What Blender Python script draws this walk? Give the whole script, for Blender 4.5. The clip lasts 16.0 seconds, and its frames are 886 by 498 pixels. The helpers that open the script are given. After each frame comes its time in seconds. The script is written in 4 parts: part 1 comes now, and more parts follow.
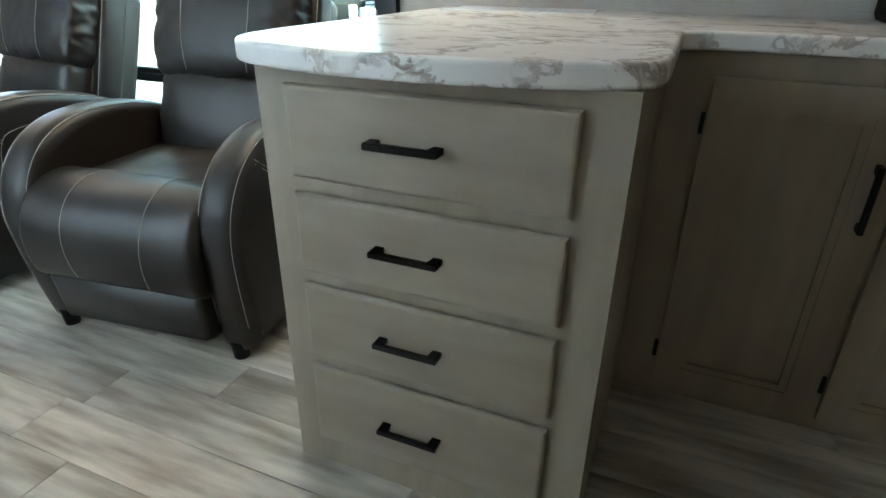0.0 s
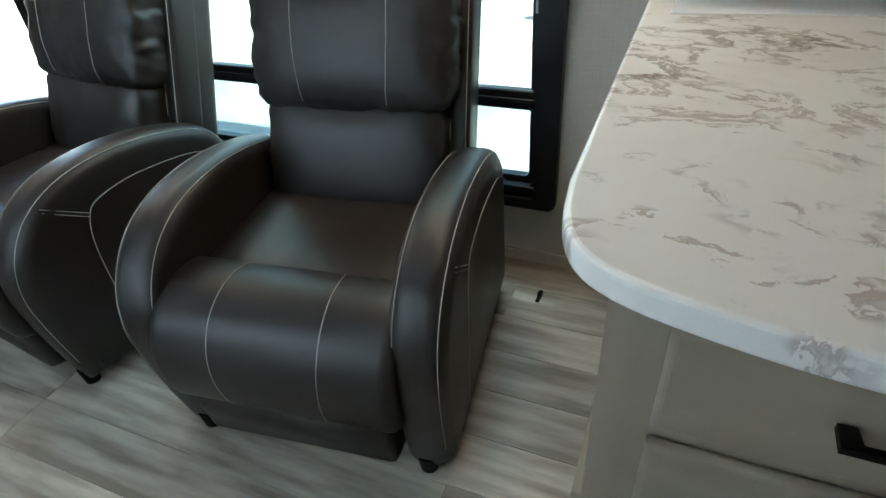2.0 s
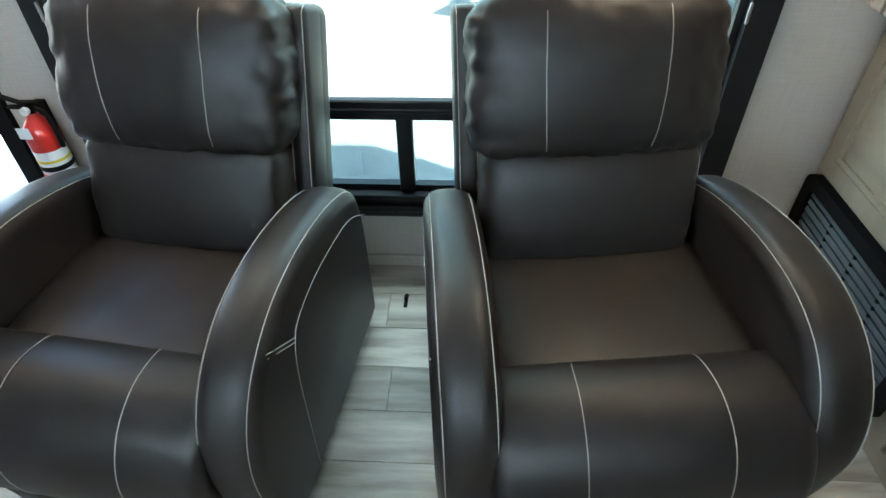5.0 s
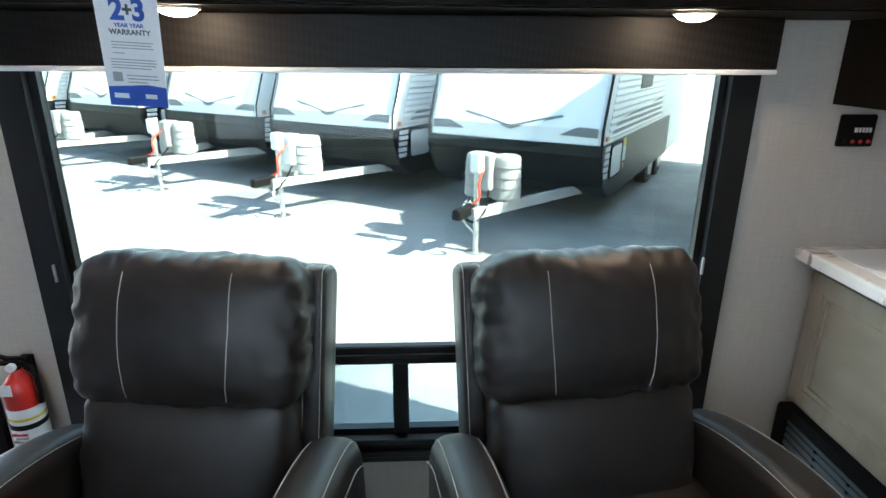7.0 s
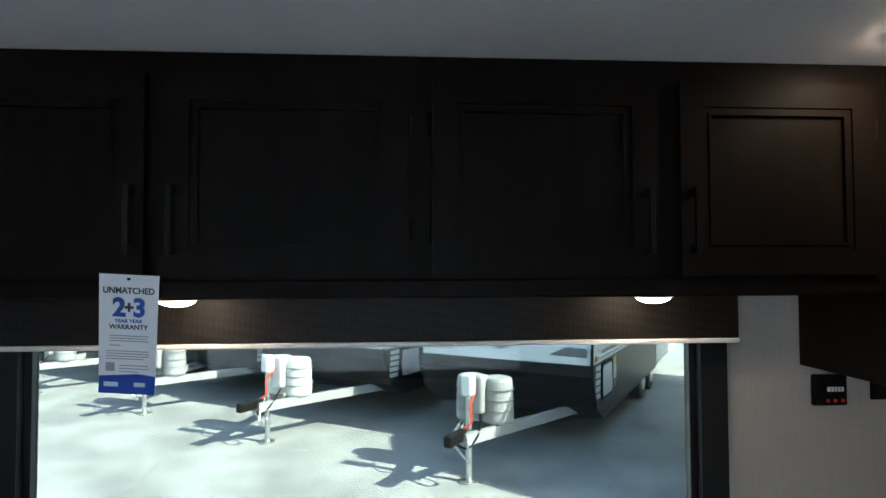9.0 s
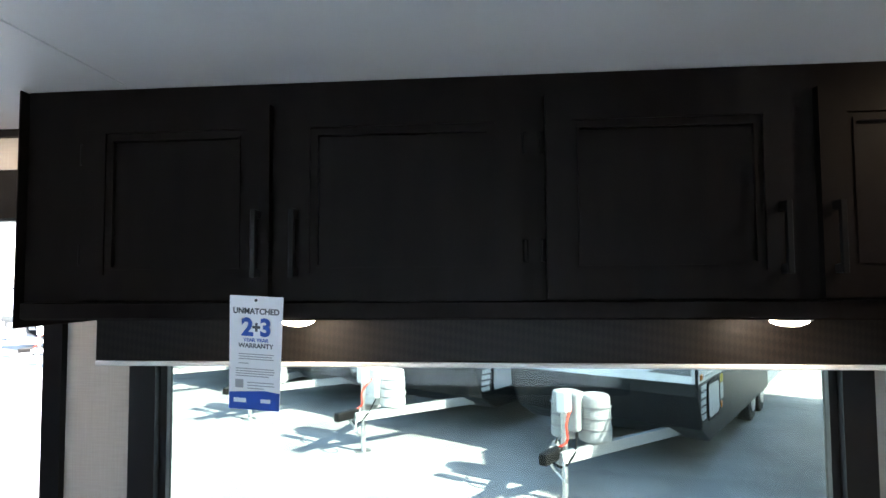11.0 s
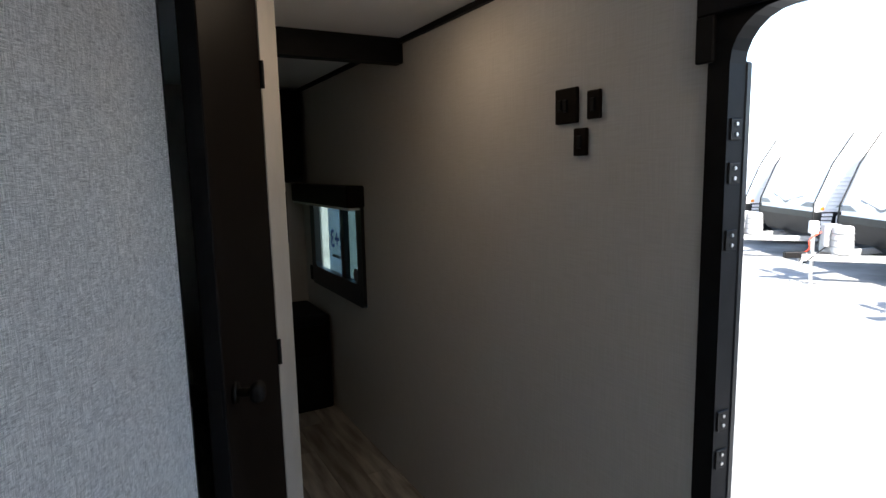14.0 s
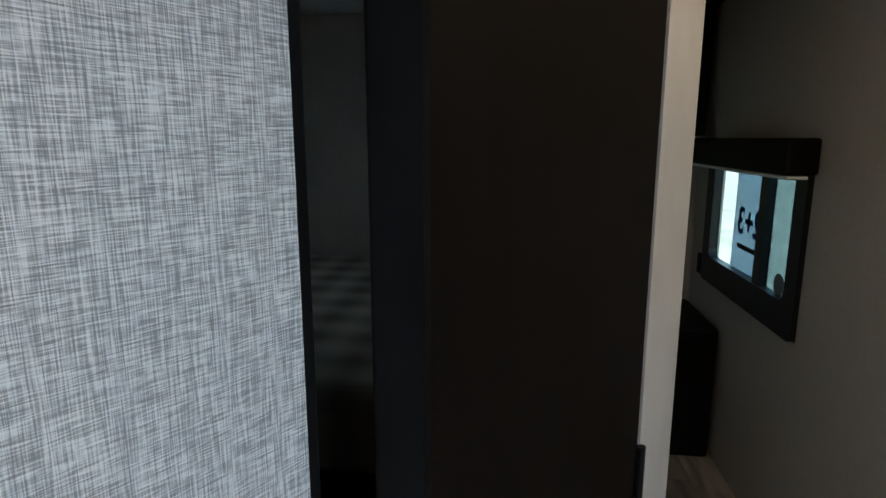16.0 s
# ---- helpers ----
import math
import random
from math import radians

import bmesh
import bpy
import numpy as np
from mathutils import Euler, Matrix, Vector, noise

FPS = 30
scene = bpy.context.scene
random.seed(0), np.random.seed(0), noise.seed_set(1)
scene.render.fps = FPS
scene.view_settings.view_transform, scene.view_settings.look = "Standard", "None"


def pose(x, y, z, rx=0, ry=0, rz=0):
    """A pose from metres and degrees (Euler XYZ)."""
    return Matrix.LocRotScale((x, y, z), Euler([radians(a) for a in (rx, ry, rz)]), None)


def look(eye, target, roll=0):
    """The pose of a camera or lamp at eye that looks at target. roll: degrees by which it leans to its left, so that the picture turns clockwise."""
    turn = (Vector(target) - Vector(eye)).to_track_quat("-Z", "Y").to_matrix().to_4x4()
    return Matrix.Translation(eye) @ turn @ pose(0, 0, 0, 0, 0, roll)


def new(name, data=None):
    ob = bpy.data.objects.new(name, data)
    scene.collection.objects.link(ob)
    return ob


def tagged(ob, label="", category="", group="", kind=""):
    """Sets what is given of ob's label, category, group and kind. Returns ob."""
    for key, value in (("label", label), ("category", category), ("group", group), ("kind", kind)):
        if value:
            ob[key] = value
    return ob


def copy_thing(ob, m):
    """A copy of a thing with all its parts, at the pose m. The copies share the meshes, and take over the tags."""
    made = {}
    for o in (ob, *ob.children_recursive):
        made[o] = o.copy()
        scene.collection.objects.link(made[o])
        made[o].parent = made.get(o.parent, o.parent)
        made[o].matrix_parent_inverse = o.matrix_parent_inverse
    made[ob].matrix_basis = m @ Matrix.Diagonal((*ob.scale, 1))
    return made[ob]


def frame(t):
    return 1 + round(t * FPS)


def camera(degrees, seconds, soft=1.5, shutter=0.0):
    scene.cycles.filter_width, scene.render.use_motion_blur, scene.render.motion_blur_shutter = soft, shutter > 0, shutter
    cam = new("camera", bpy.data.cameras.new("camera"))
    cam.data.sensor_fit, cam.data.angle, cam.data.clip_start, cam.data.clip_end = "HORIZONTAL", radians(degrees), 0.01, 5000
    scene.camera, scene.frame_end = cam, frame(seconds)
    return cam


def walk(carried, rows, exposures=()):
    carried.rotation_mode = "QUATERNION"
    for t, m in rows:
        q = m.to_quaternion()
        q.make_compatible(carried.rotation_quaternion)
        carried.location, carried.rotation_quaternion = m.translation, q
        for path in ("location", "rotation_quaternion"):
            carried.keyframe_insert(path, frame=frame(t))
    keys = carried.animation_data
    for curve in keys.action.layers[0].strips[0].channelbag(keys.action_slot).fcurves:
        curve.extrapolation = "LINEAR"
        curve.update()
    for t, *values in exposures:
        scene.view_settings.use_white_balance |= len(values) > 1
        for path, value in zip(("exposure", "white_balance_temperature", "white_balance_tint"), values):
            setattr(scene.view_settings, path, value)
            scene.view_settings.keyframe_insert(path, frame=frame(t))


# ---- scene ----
cam = camera(75.2, 16.0)
PATH = [
    (0, (2.915, -1.941, 1.038), (2.220, -0.280, 0.164), 0.65),
    (0.5, (2.816, -1.893, 1.166), (2.163, -0.250, 0.233), -0.2),
    (1, (2.677, -1.776, 1.244), (1.932, -0.204, 0.260), -3.1),
    (1.5, (2.477, -1.658, 1.288), (1.716, -0.185, 0.17), -4.3),
    (2, (2.25, -1.6, 1.294), (1.574, -0.149, 0.095), -4.8),
    (2.5, (2.0, -1.54, 1.318), (1.451, -0.111, 0.03), -5.0),
    (3, (1.786, -1.454, 1.314), (1.333, -0.01, 0.006), -4.0),
    (3.5, (1.624, -1.427, 1.32), (1.344, 0.045, -0.004), -2.7),
    (4, (1.416, -1.49, 1.324), (1.302, -0.002, -0.007), -0.6),
    (4.2, (1.364, -1.508, 1.339), (1.233, -0.02, 0.009), -1.2),
    (6.3, (1.028, -1.515, 1.424), (1.067, 0.198, 0.394), 0.6),
    (6.5, (1.027, -1.527, 1.438), (1.088, 0.24, 0.504), 1.0),
    (7, (1.028, -1.541, 1.457), (1.127, 0.35, 0.814), 0.4),
    (7.5, (1.034, -1.535, 1.512), (1.157, 0.427, 1.145), 0.9),
    (8, (1.047, -1.554, 1.571), (1.161, 0.439, 1.452), 0.5),
    (8.2, (1.056, -1.561, 1.587), (1.184, 0.434, 1.523), -0.1),
    (10.3, (1.054, -1.552, 1.631), (1.175, 0.442, 1.742), -0.1),
    (10.5, (1.029, -1.552, 1.638), (1.098, 0.442, 1.737), -0.2),
    (11, (0.999, -1.545, 1.632), (0.826, 0.445, 1.738), -0.4),
    (11.5, (0.955, -1.522, 1.644), (0.473, 0.419, 1.692), -0.1),
    (12, (0.868, -1.491, 1.622), (-0.113, 0.252, 1.612), -1.0),
    (12.5, (0.649, -1.456, 1.615), (-0.659, 0.055, 1.544), -1.6),
    (13, (0.4, -1.399, 1.591), (-1.096, -0.083, 1.423), -2.9),
    (13.5, (0.186, -1.248, 1.54), (-1.454, -0.129, 1.298), -1.7),
    (14, (-0.074, -1.109, 1.514), (-1.808, -0.151, 1.24), -1.3),
    (14.5, (-0.4, -1.011, 1.489), (-2.237, -0.281, 1.186), -1.0),
    (15, (-0.642, -0.913, 1.482), (-2.568, -0.481, 1.156), -0.7),
    (15.5, (-0.865, -0.843, 1.456), (-2.833, -0.74, 1.117), -0.3),
    (16, (-1.014, -0.917, 1.438), (-2.962, -1.166, 1.061), 0.0),
]
walk(cam, [(t, look(e, a, r)) for t, e, a, r in PATH],
     [(0, 4.5, 6500, 2), (1, 4.45, 6500, 2), (1.5, 4.05, 6500, 2), (2, 3.8, 6500, 2), (3, 3.6, 6500, 2), (3.5, 3.65, 6500, 2), (4, 4.1, 6500, 2), (4.2, 4.15, 6500, 2), (6.5, 3.95, 6500, 6), (7.2, 3.3, 6500, 10), (8.2, 2.75, 6500, 10), (10.3, 3, 6500, 10), (11.2, 3.65, 6500, 10), (12, 3.4, 6500, 10), (12.5, 3.45, 6500, 10), (13.2, 3.1, 6500, 10), (14, 2.2, 6500, 10), (14.5, 2.35, 6500, 10), (15.2, 2.75, 6500, 6), (16, 2.95, 6500, 5)])

# ---------------------------------------------------------------- light
world = bpy.data.worlds.new("sky")
scene.world = world
world.use_nodes = True
wn = world.node_tree
sky = wn.nodes.new("ShaderNodeTexSky")
sky.sky_type = 'NISHITA'
sky.sun_disc = False
sky.sun_elevation = radians(36)
sky.sun_rotation = radians(118)
wn.links.new(sky.outputs["Color"], wn.nodes["Background"].inputs["Color"])
wn.nodes["Background"].inputs["Strength"].default_value = 0.15
sun = new("sun", bpy.data.lights.new("sun", "SUN"))
sun.data.energy = 5.0
sun.data.angle = radians(0.5)
sun.data.color = (1.0, 0.95, 0.88)
sun.matrix_world = look((8, -4.3, 6.6), (0, 0, 0))


# added unseen area lamp above the large window, standing in for more sky light
window_fill = new("added_window_fill", bpy.data.lights.new("added_window_fill", "AREA"))
window_fill.data.shape = 'RECTANGLE'
window_fill.data.size, window_fill.data.size_y = 1.75, 0.55
window_fill.data.energy = 3.6
window_fill.data.color = (0.76, 0.95, 1.0)
window_fill.matrix_world = look((0.96, 0.33, 1.72), (0.96, -0.62, 0.2))


# ---------------------------------------------------------------- materials
def material(name, color, rough=0.6, metal=0.0, var=0.12, scale=6.0, stretch=(1, 1, 1), bump=0.0, bscale=80.0,
             spec=0.5, coat=0.0, per_object=0.0, color2=None, bstretch=(1, 1, 1), detail=6.0):
    m = bpy.data.materials.new(name)
    m.use_nodes = True
    nt = m.node_tree
    b = nt.nodes["Principled BSDF"]
    b.inputs["Roughness"].default_value = rough
    b.inputs["Metallic"].default_value = metal
    b.inputs["Specular IOR Level"].default_value = spec
    b.inputs["Coat Weight"].default_value = coat
    tc = nt.nodes.new("ShaderNodeTexCoord")
    mp = nt.nodes.new("ShaderNodeMapping")
    mp.inputs["Scale"].default_value = stretch
    nt.links.new(tc.outputs["Object"], mp.inputs["Vector"])
    nz = nt.nodes.new("ShaderNodeTexNoise")
    nz.inputs["Scale"].default_value = scale
    nz.inputs["Detail"].default_value = detail
    nt.links.new(mp.outputs["Vector"], nz.inputs["Vector"])
    rp = nt.nodes.new("ShaderNodeValToRGB")
    lo = tuple(c * (1 - var) for c in color)
    hi = color2 if color2 else tuple(min(1, c * (1 + var)) for c in color)
    rp.color_ramp.elements[0].position, rp.color_ramp.elements[1].position = 0.35, 0.65
    rp.color_ramp.elements[0].color = (*lo, 1)
    rp.color_ramp.elements[1].color = (*hi, 1)
    nt.links.new(nz.outputs["Fac"], rp.inputs["Fac"])
    out = rp.outputs["Color"]
    if per_object:
        oi = nt.nodes.new("ShaderNodeObjectInfo")
        mr = nt.nodes.new("ShaderNodeMapRange")
        mr.inputs["To Min"].default_value, mr.inputs["To Max"].default_value = 1 - per_object, 1 + per_object
        nt.links.new(oi.outputs["Random"], mr.inputs["Value"])
        hs = nt.nodes.new("ShaderNodeHueSaturation")
        nt.links.new(mr.outputs["Result"], hs.inputs["Value"])
        nt.links.new(out, hs.inputs["Color"])
        out = hs.outputs["Color"]
        ad = nt.nodes.new("ShaderNodeVectorMath")
        ad.operation = 'SCALE'
        ad.inputs[0].default_value = (31, 17, 5)
        nt.links.new(oi.outputs["Random"], ad.inputs["Scale"])
        ad2 = nt.nodes.new("ShaderNodeVectorMath")
        nt.links.new(tc.outputs["Object"], ad2.inputs[0])
        nt.links.new(ad.outputs["Vector"], ad2.inputs[1])
        nt.links.new(ad2.outputs["Vector"], mp.inputs["Vector"])
    nt.links.new(out, b.inputs["Base Color"])
    if bump:
        mb = nt.nodes.new("ShaderNodeMapping")
        mb.inputs["Scale"].default_value = bstretch
        nt.links.new(tc.outputs["Object"], mb.inputs["Vector"])
        nb = nt.nodes.new("ShaderNodeTexNoise")
        nb.inputs["Scale"].default_value = bscale
        nb.inputs["Detail"].default_value = 4
        nt.links.new(mb.outputs["Vector"], nb.inputs["Vector"])
        bp = nt.nodes.new("ShaderNodeBump")
        bp.inputs["Strength"].default_value = bump
        bp.inputs["Distance"].default_value = 0.002
        nt.links.new(nb.outputs["Fac"], bp.inputs["Height"])
        nt.links.new(bp.outputs["Normal"], b.inputs["Normal"])
    return m


def glow(name, color, strength):
    m = bpy.data.materials.new(name)
    m.use_nodes = True
    b = m.node_tree.nodes["Principled BSDF"]
    b.inputs["Base Color"].default_value = (0.9, 0.9, 0.88, 1)
    b.inputs["Emission Color"].default_value = (*color, 1)
    b.inputs["Emission Strength"].default_value = strength
    return m


def glass_material(name, tint=(0.93, 0.97, 0.96)):
    m = bpy.data.materials.new(name)
    m.use_nodes = True
    nt = m.node_tree
    nt.nodes.remove(nt.nodes["Principled BSDF"])
    tr, gl, mx = (nt.nodes.new(n) for n in ("ShaderNodeBsdfTransparent", "ShaderNodeBsdfGlossy", "ShaderNodeMixShader"))
    tr.inputs["Color"].default_value = (*tint, 1)
    gl.inputs["Roughness"].default_value = 0.02
    mx.inputs["Fac"].default_value = 0.03
    nt.links.new(tr.outputs["BSDF"], mx.inputs[1])
    nt.links.new(gl.outputs["BSDF"], mx.inputs[2])
    nt.links.new(mx.outputs["Shader"], nt.nodes["Material Output"].inputs["Surface"])
    return m


def woven_material(name, c0, c1, scale=1.0, contrast=0.5, spread=0.14):
    """Crossed threads: two noises, one drawn out upright, one level."""
    m = bpy.data.materials.new(name)
    m.use_nodes = True
    nt = m.node_tree
    b = nt.nodes["Principled BSDF"]
    b.inputs["Roughness"].default_value = 0.55
    tc = nt.nodes.new("ShaderNodeTexCoord")
    facs = []
    for st in ((420 * scale, 420 * scale, 14 * scale), (22 * scale, 22 * scale, 420 * scale)):
        mp = nt.nodes.new("ShaderNodeMapping")
        mp.inputs["Scale"].default_value = st
        nt.links.new(tc.outputs["Object"], mp.inputs["Vector"])
        nz = nt.nodes.new("ShaderNodeTexNoise")
        nz.inputs["Scale"].default_value = 1.0
        nz.inputs["Detail"].default_value = 3
        nt.links.new(mp.outputs["Vector"], nz.inputs["Vector"])
        facs.append(nz.outputs["Fac"])
    ad = nt.nodes.new("ShaderNodeMath")
    ad.operation = 'ADD'
    nt.links.new(facs[0], ad.inputs[0])
    nt.links.new(facs[1], ad.inputs[1])
    hf = nt.nodes.new("ShaderNodeMath")
    hf.operation = 'MULTIPLY'
    hf.inputs[1].default_value = 0.5
    nt.links.new(ad.outputs[0], hf.inputs[0])
    rp = nt.nodes.new("ShaderNodeValToRGB")
    rp.color_ramp.elements[0].position, rp.color_ramp.elements[1].position = 0.5 - spread, 0.5 + spread
    rp.color_ramp.elements[0].color = (*c0, 1)
    rp.color_ramp.elements[1].color = (*c1, 1)
    nt.links.new(hf.outputs[0], rp.inputs["Fac"])
    nt.links.new(rp.outputs["Color"], b.inputs["Base Color"])
    bp = nt.nodes.new("ShaderNodeBump")
    bp.inputs["Strength"].default_value = contrast
    bp.inputs["Distance"].default_value = 0.0015
    nt.links.new(hf.outputs[0], bp.inputs["Height"])
    nt.links.new(bp.outputs["Normal"], b.inputs["Normal"])
    return m


def marble_material(name):
    """White laminate with soft pinkish clouds and broken grey-brown veins."""
    m = bpy.data.materials.new(name)
    m.use_nodes = True
    nt = m.node_tree
    b = nt.nodes["Principled BSDF"]
    b.inputs["Roughness"].default_value = 0.27
    tc = nt.nodes.new("ShaderNodeTexCoord")

    def noise_at(vec, scale, detail, rough=0.55, dist=0.0):
        n = nt.nodes.new("ShaderNodeTexNoise")
        n.inputs["Scale"].default_value = scale
        n.inputs["Detail"].default_value = detail
        n.inputs["Roughness"].default_value = rough
        n.inputs["Distortion"].default_value = dist
        nt.links.new(vec, n.inputs["Vector"])
        return n

    def ramp(fac, *stops):
        r = nt.nodes.new("ShaderNodeValToRGB")
        el = r.color_ramp.elements
        el[0].position, el[0].color = stops[0][0], (*stops[0][1], 1)
        el[1].position, el[1].color = stops[-1][0], (*stops[-1][1], 1)
        for p, c in stops[1:-1]:
            el.new(p).color = (*c, 1)
        nt.links.new(fac, r.inputs["Fac"])
        return r.outputs["Color"]

    def mixed(kind, a, c, fac=1.0):
        x = nt.nodes.new("ShaderNodeMix")
        x.data_type = 'RGBA'
        x.blend_type = kind
        x.inputs["Factor"].default_value = fac
        nt.links.new(a, x.inputs["A"])
        nt.links.new(c, x.inputs["B"])
        return x.outputs["Result"]
    turn = nt.nodes.new("ShaderNodeMapping")
    turn.inputs["Rotation"].default_value = (0, 0, radians(28))
    turn.inputs["Scale"].default_value = (1.0, 1.7, 1.0)
    nt.links.new(tc.outputs["Object"], turn.inputs["Vector"])
    warped = mixed('ADD', turn.outputs["Vector"], noise_at(turn.outputs["Vector"], 4.0, 6).outputs["Color"], 0.28)
    cloud = ramp(noise_at(warped, 2.6, 7, 0.6).outputs["Fac"], (0.30, (0.80, 0.78, 0.765)), (0.50, (0.785, 0.75, 0.73)), (0.63, (0.735, 0.69, 0.66)), (0.74, (0.79, 0.765, 0.75)))
    white = (1.0, 1.0, 1.0)
    veins = None
    for scale, dark, width in ((1.7, (0.54, 0.49, 0.46), 0.011), (4.2, (0.64, 0.59, 0.56), 0.014)):
        line = ramp(noise_at(warped, scale, 8, 0.62, 0.5).outputs["Fac"], (0.5 - 3 * width, white), (0.5 - width * 0.4, dark), (0.5 + width * 0.3, dark), (0.5 + width, white))
        keep = ramp(noise_at(turn.outputs["Vector"], scale * 1.7, 3).outputs["Fac"], (0.47, white), (0.66, (0.0, 0.0, 0.0)))
        line = mixed('LIGHTEN', line, keep)
        veins = line if veins is None else mixed('MULTIPLY', veins, line)
    nt.links.new(mixed('MULTIPLY', cloud, veins), b.inputs["Base Color"])
    return m


def carbon_material(name):
    m = bpy.data.materials.new(name)
    m.use_nodes = True
    nt = m.node_tree
    b = nt.nodes["Principled BSDF"]
    b.inputs["Roughness"].default_value = 0.5
    b.inputs["Specular IOR Level"].default_value = 0.2
    tc = nt.nodes.new("ShaderNodeTexCoord")
    mp = nt.nodes.new("ShaderNodeMapping")
    mp.inputs["Rotation"].default_value = (0, radians(40), 0)
    mp.inputs["Scale"].default_value = (110, 110, 55)
    nt.links.new(tc.outputs["Object"], mp.inputs["Vector"])
    ck = nt.nodes.new("ShaderNodeTexChecker")
    ck.inputs["Scale"].default_value = 1.0
    ck.inputs["Color1"].default_value = (0.005, 0.0045, 0.0045, 1)
    ck.inputs["Color2"].default_value = (0.011, 0.009, 0.008, 1)
    nt.links.new(mp.outputs["Vector"], ck.inputs["Vector"])
    nt.links.new(ck.outputs["Color"], b.inputs["Base Color"])
    return m


def plaid_material(name):
    m = bpy.data.materials.new(name)
    m.use_nodes = True
    nt = m.node_tree
    b = nt.nodes["Principled BSDF"]
    b.inputs["Roughness"].default_value = 0.9
    tc = nt.nodes.new("ShaderNodeTexCoord")
    vals = []
    for ax in ('X', 'Y'):
        wv = nt.nodes.new("ShaderNodeTexWave")
        wv.bands_direction = ax
        wv.inputs["Scale"].default_value = 1.6
        wv.inputs["Distortion"].default_value = 0.4
        nt.links.new(tc.outputs["Object"], wv.inputs["Vector"])
        vals.append(wv.outputs["Fac"])
    ad = nt.nodes.new("ShaderNodeMath")
    nt.links.new(vals[0], ad.inputs[0])
    nt.links.new(vals[1], ad.inputs[1])
    hf = nt.nodes.new("ShaderNodeMath")
    hf.operation = 'MULTIPLY'
    hf.inputs[1].default_value = 0.5
    nt.links.new(ad.outputs[0], hf.inputs[0])
    rp = nt.nodes.new("ShaderNodeValToRGB")
    rp.color_ramp.elements[0].color = (0.22, 0.19, 0.16, 1)
    rp.color_ramp.elements[1].color = (0.62, 0.58, 0.50, 1)
    nt.links.new(hf.outputs[0], rp.inputs["Fac"])
    nt.links.new(rp.outputs["Color"], b.inputs["Base Color"])
    return m


M_WALL = woven_material("beige_wallboard", (0.43, 0.395, 0.35), (0.49, 0.455, 0.415), 0.6, 0.08)
M_FABRIC = woven_material("grey_linen_wallboard", (0.33, 0.35, 0.385), (0.95, 0.97, 1.0), 3.6, 0.6, 0.085)
M_CEIL = material("white_ceiling_board", (0.80, 0.80, 0.80), 0.6, var=0.03, scale=2, bump=0.05)
M_JAMB = material("pale_jamb_board", (0.62, 0.58, 0.54), 0.6, var=0.05, bump=0.15, bscale=40, bstretch=(1, 1, 8))
M_GREIGE = material("greige_cabinet_wood", (0.30, 0.25, 0.195), 0.5, var=0.10, scale=3.0, stretch=(1.2, 1.2, 5), bump=0.1, bscale=30, bstretch=(4, 4, 30))
M_GREIGE_V = material("greige_upright_wood", (0.30, 0.25, 0.195), 0.5, var=0.10, scale=3.0, stretch=(5, 5, 1), bump=0.1, bscale=30, bstretch=(20, 20, 2))
M_DARKWOOD = material("espresso_cabinet_wood", (0.0075, 0.0052, 0.0042), 0.5, spec=0.07, var=0.18, scale=4, stretch=(6, 6, 1), bump=0.06, bscale=30, bstretch=(20, 20, 2))
M_POST = material("dark_greige_wood", (0.12, 0.10, 0.085), 0.5, var=0.12, scale=4, stretch=(6, 6, 1))
M_BLACK = material("black_trim_plastic", (0.006, 0.006, 0.007), 0.5, spec=0.12, var=0.2, scale=20)
M_BLACKMETAL = material("black_handle_metal", (0.006, 0.0055, 0.0055), 0.45, spec=0.16, var=0.2, scale=30)
M_FRAME = material("black_window_aluminium", (0.006, 0.0065, 0.008), 0.4, metal=0.0, spec=0.4, var=0.2, scale=12)
M_SLAT = material("dark_grey_enamel", (0.085, 0.098, 0.11), 0.45, var=0.1, scale=12)
M_LEATHER = material("brown_grey_leather", (0.0185, 0.0145, 0.0130), 0.41, var=0.10, scale=9, bump=0.22, bscale=420, spec=0.45)
M_STITCH = material("pale_thread", (0.38, 0.36, 0.335), 0.8, var=0.1, scale=200)
M_MARBLE = marble_material("marble_laminate")
M_PLANK = material("greige_vinyl_plank", (0.29, 0.252, 0.21), 0.38, var=0.30, scale=3.0, stretch=(1.0, 7.0, 1.0), bump=0.12,
                   bscale=12, bstretch=(3, 40, 3), per_object=0.20, color2=(0.46, 0.415, 0.36), detail=9.0)
M_JOINT = material("plank_joint", (0.10, 0.085, 0.07), 0.7)
M_CARBON = carbon_material("carbon_weave_valance")
M_WHITE = material("white_plastic", (0.72, 0.72, 0.72), 0.45, var=0.04, scale=8)
M_CARD = material("white_card", (0.80, 0.81, 0.84), 0.55, var=0.03, scale=5)
M_BLUE = material("blue_print", (0.012, 0.075, 0.42), 0.5, var=0.06, scale=8)
M_GREYPRINT = material("grey_print", (0.33, 0.34, 0.37), 0.6)
M_DARKPRINT = material("dark_print", (0.06, 0.065, 0.08), 0.6)
M_YELLOW = material("yellow_print", (0.75, 0.58, 0.03), 0.5)
M_RED = material("red_enamel", (0.55, 0.025, 0.018), 0.3, var=0.06, coat=0.4)
M_STEEL = material("bright_steel", (0.55, 0.55, 0.56), 0.35, metal=0.9, var=0.1, scale=20)
M_GLASS = glass_material("tinted_window_glass", (0.54, 0.60, 0.57))
M_DUSK = glass_material("dark_privacy_glass", (0.16, 0.20, 0.15))
M_TINT = glass_material("lower_tint_glass", (0.46, 0.545, 0.53))
M_LAMP = glow("warm_lamp_lens", (1.0, 0.78, 0.56), 12.0)
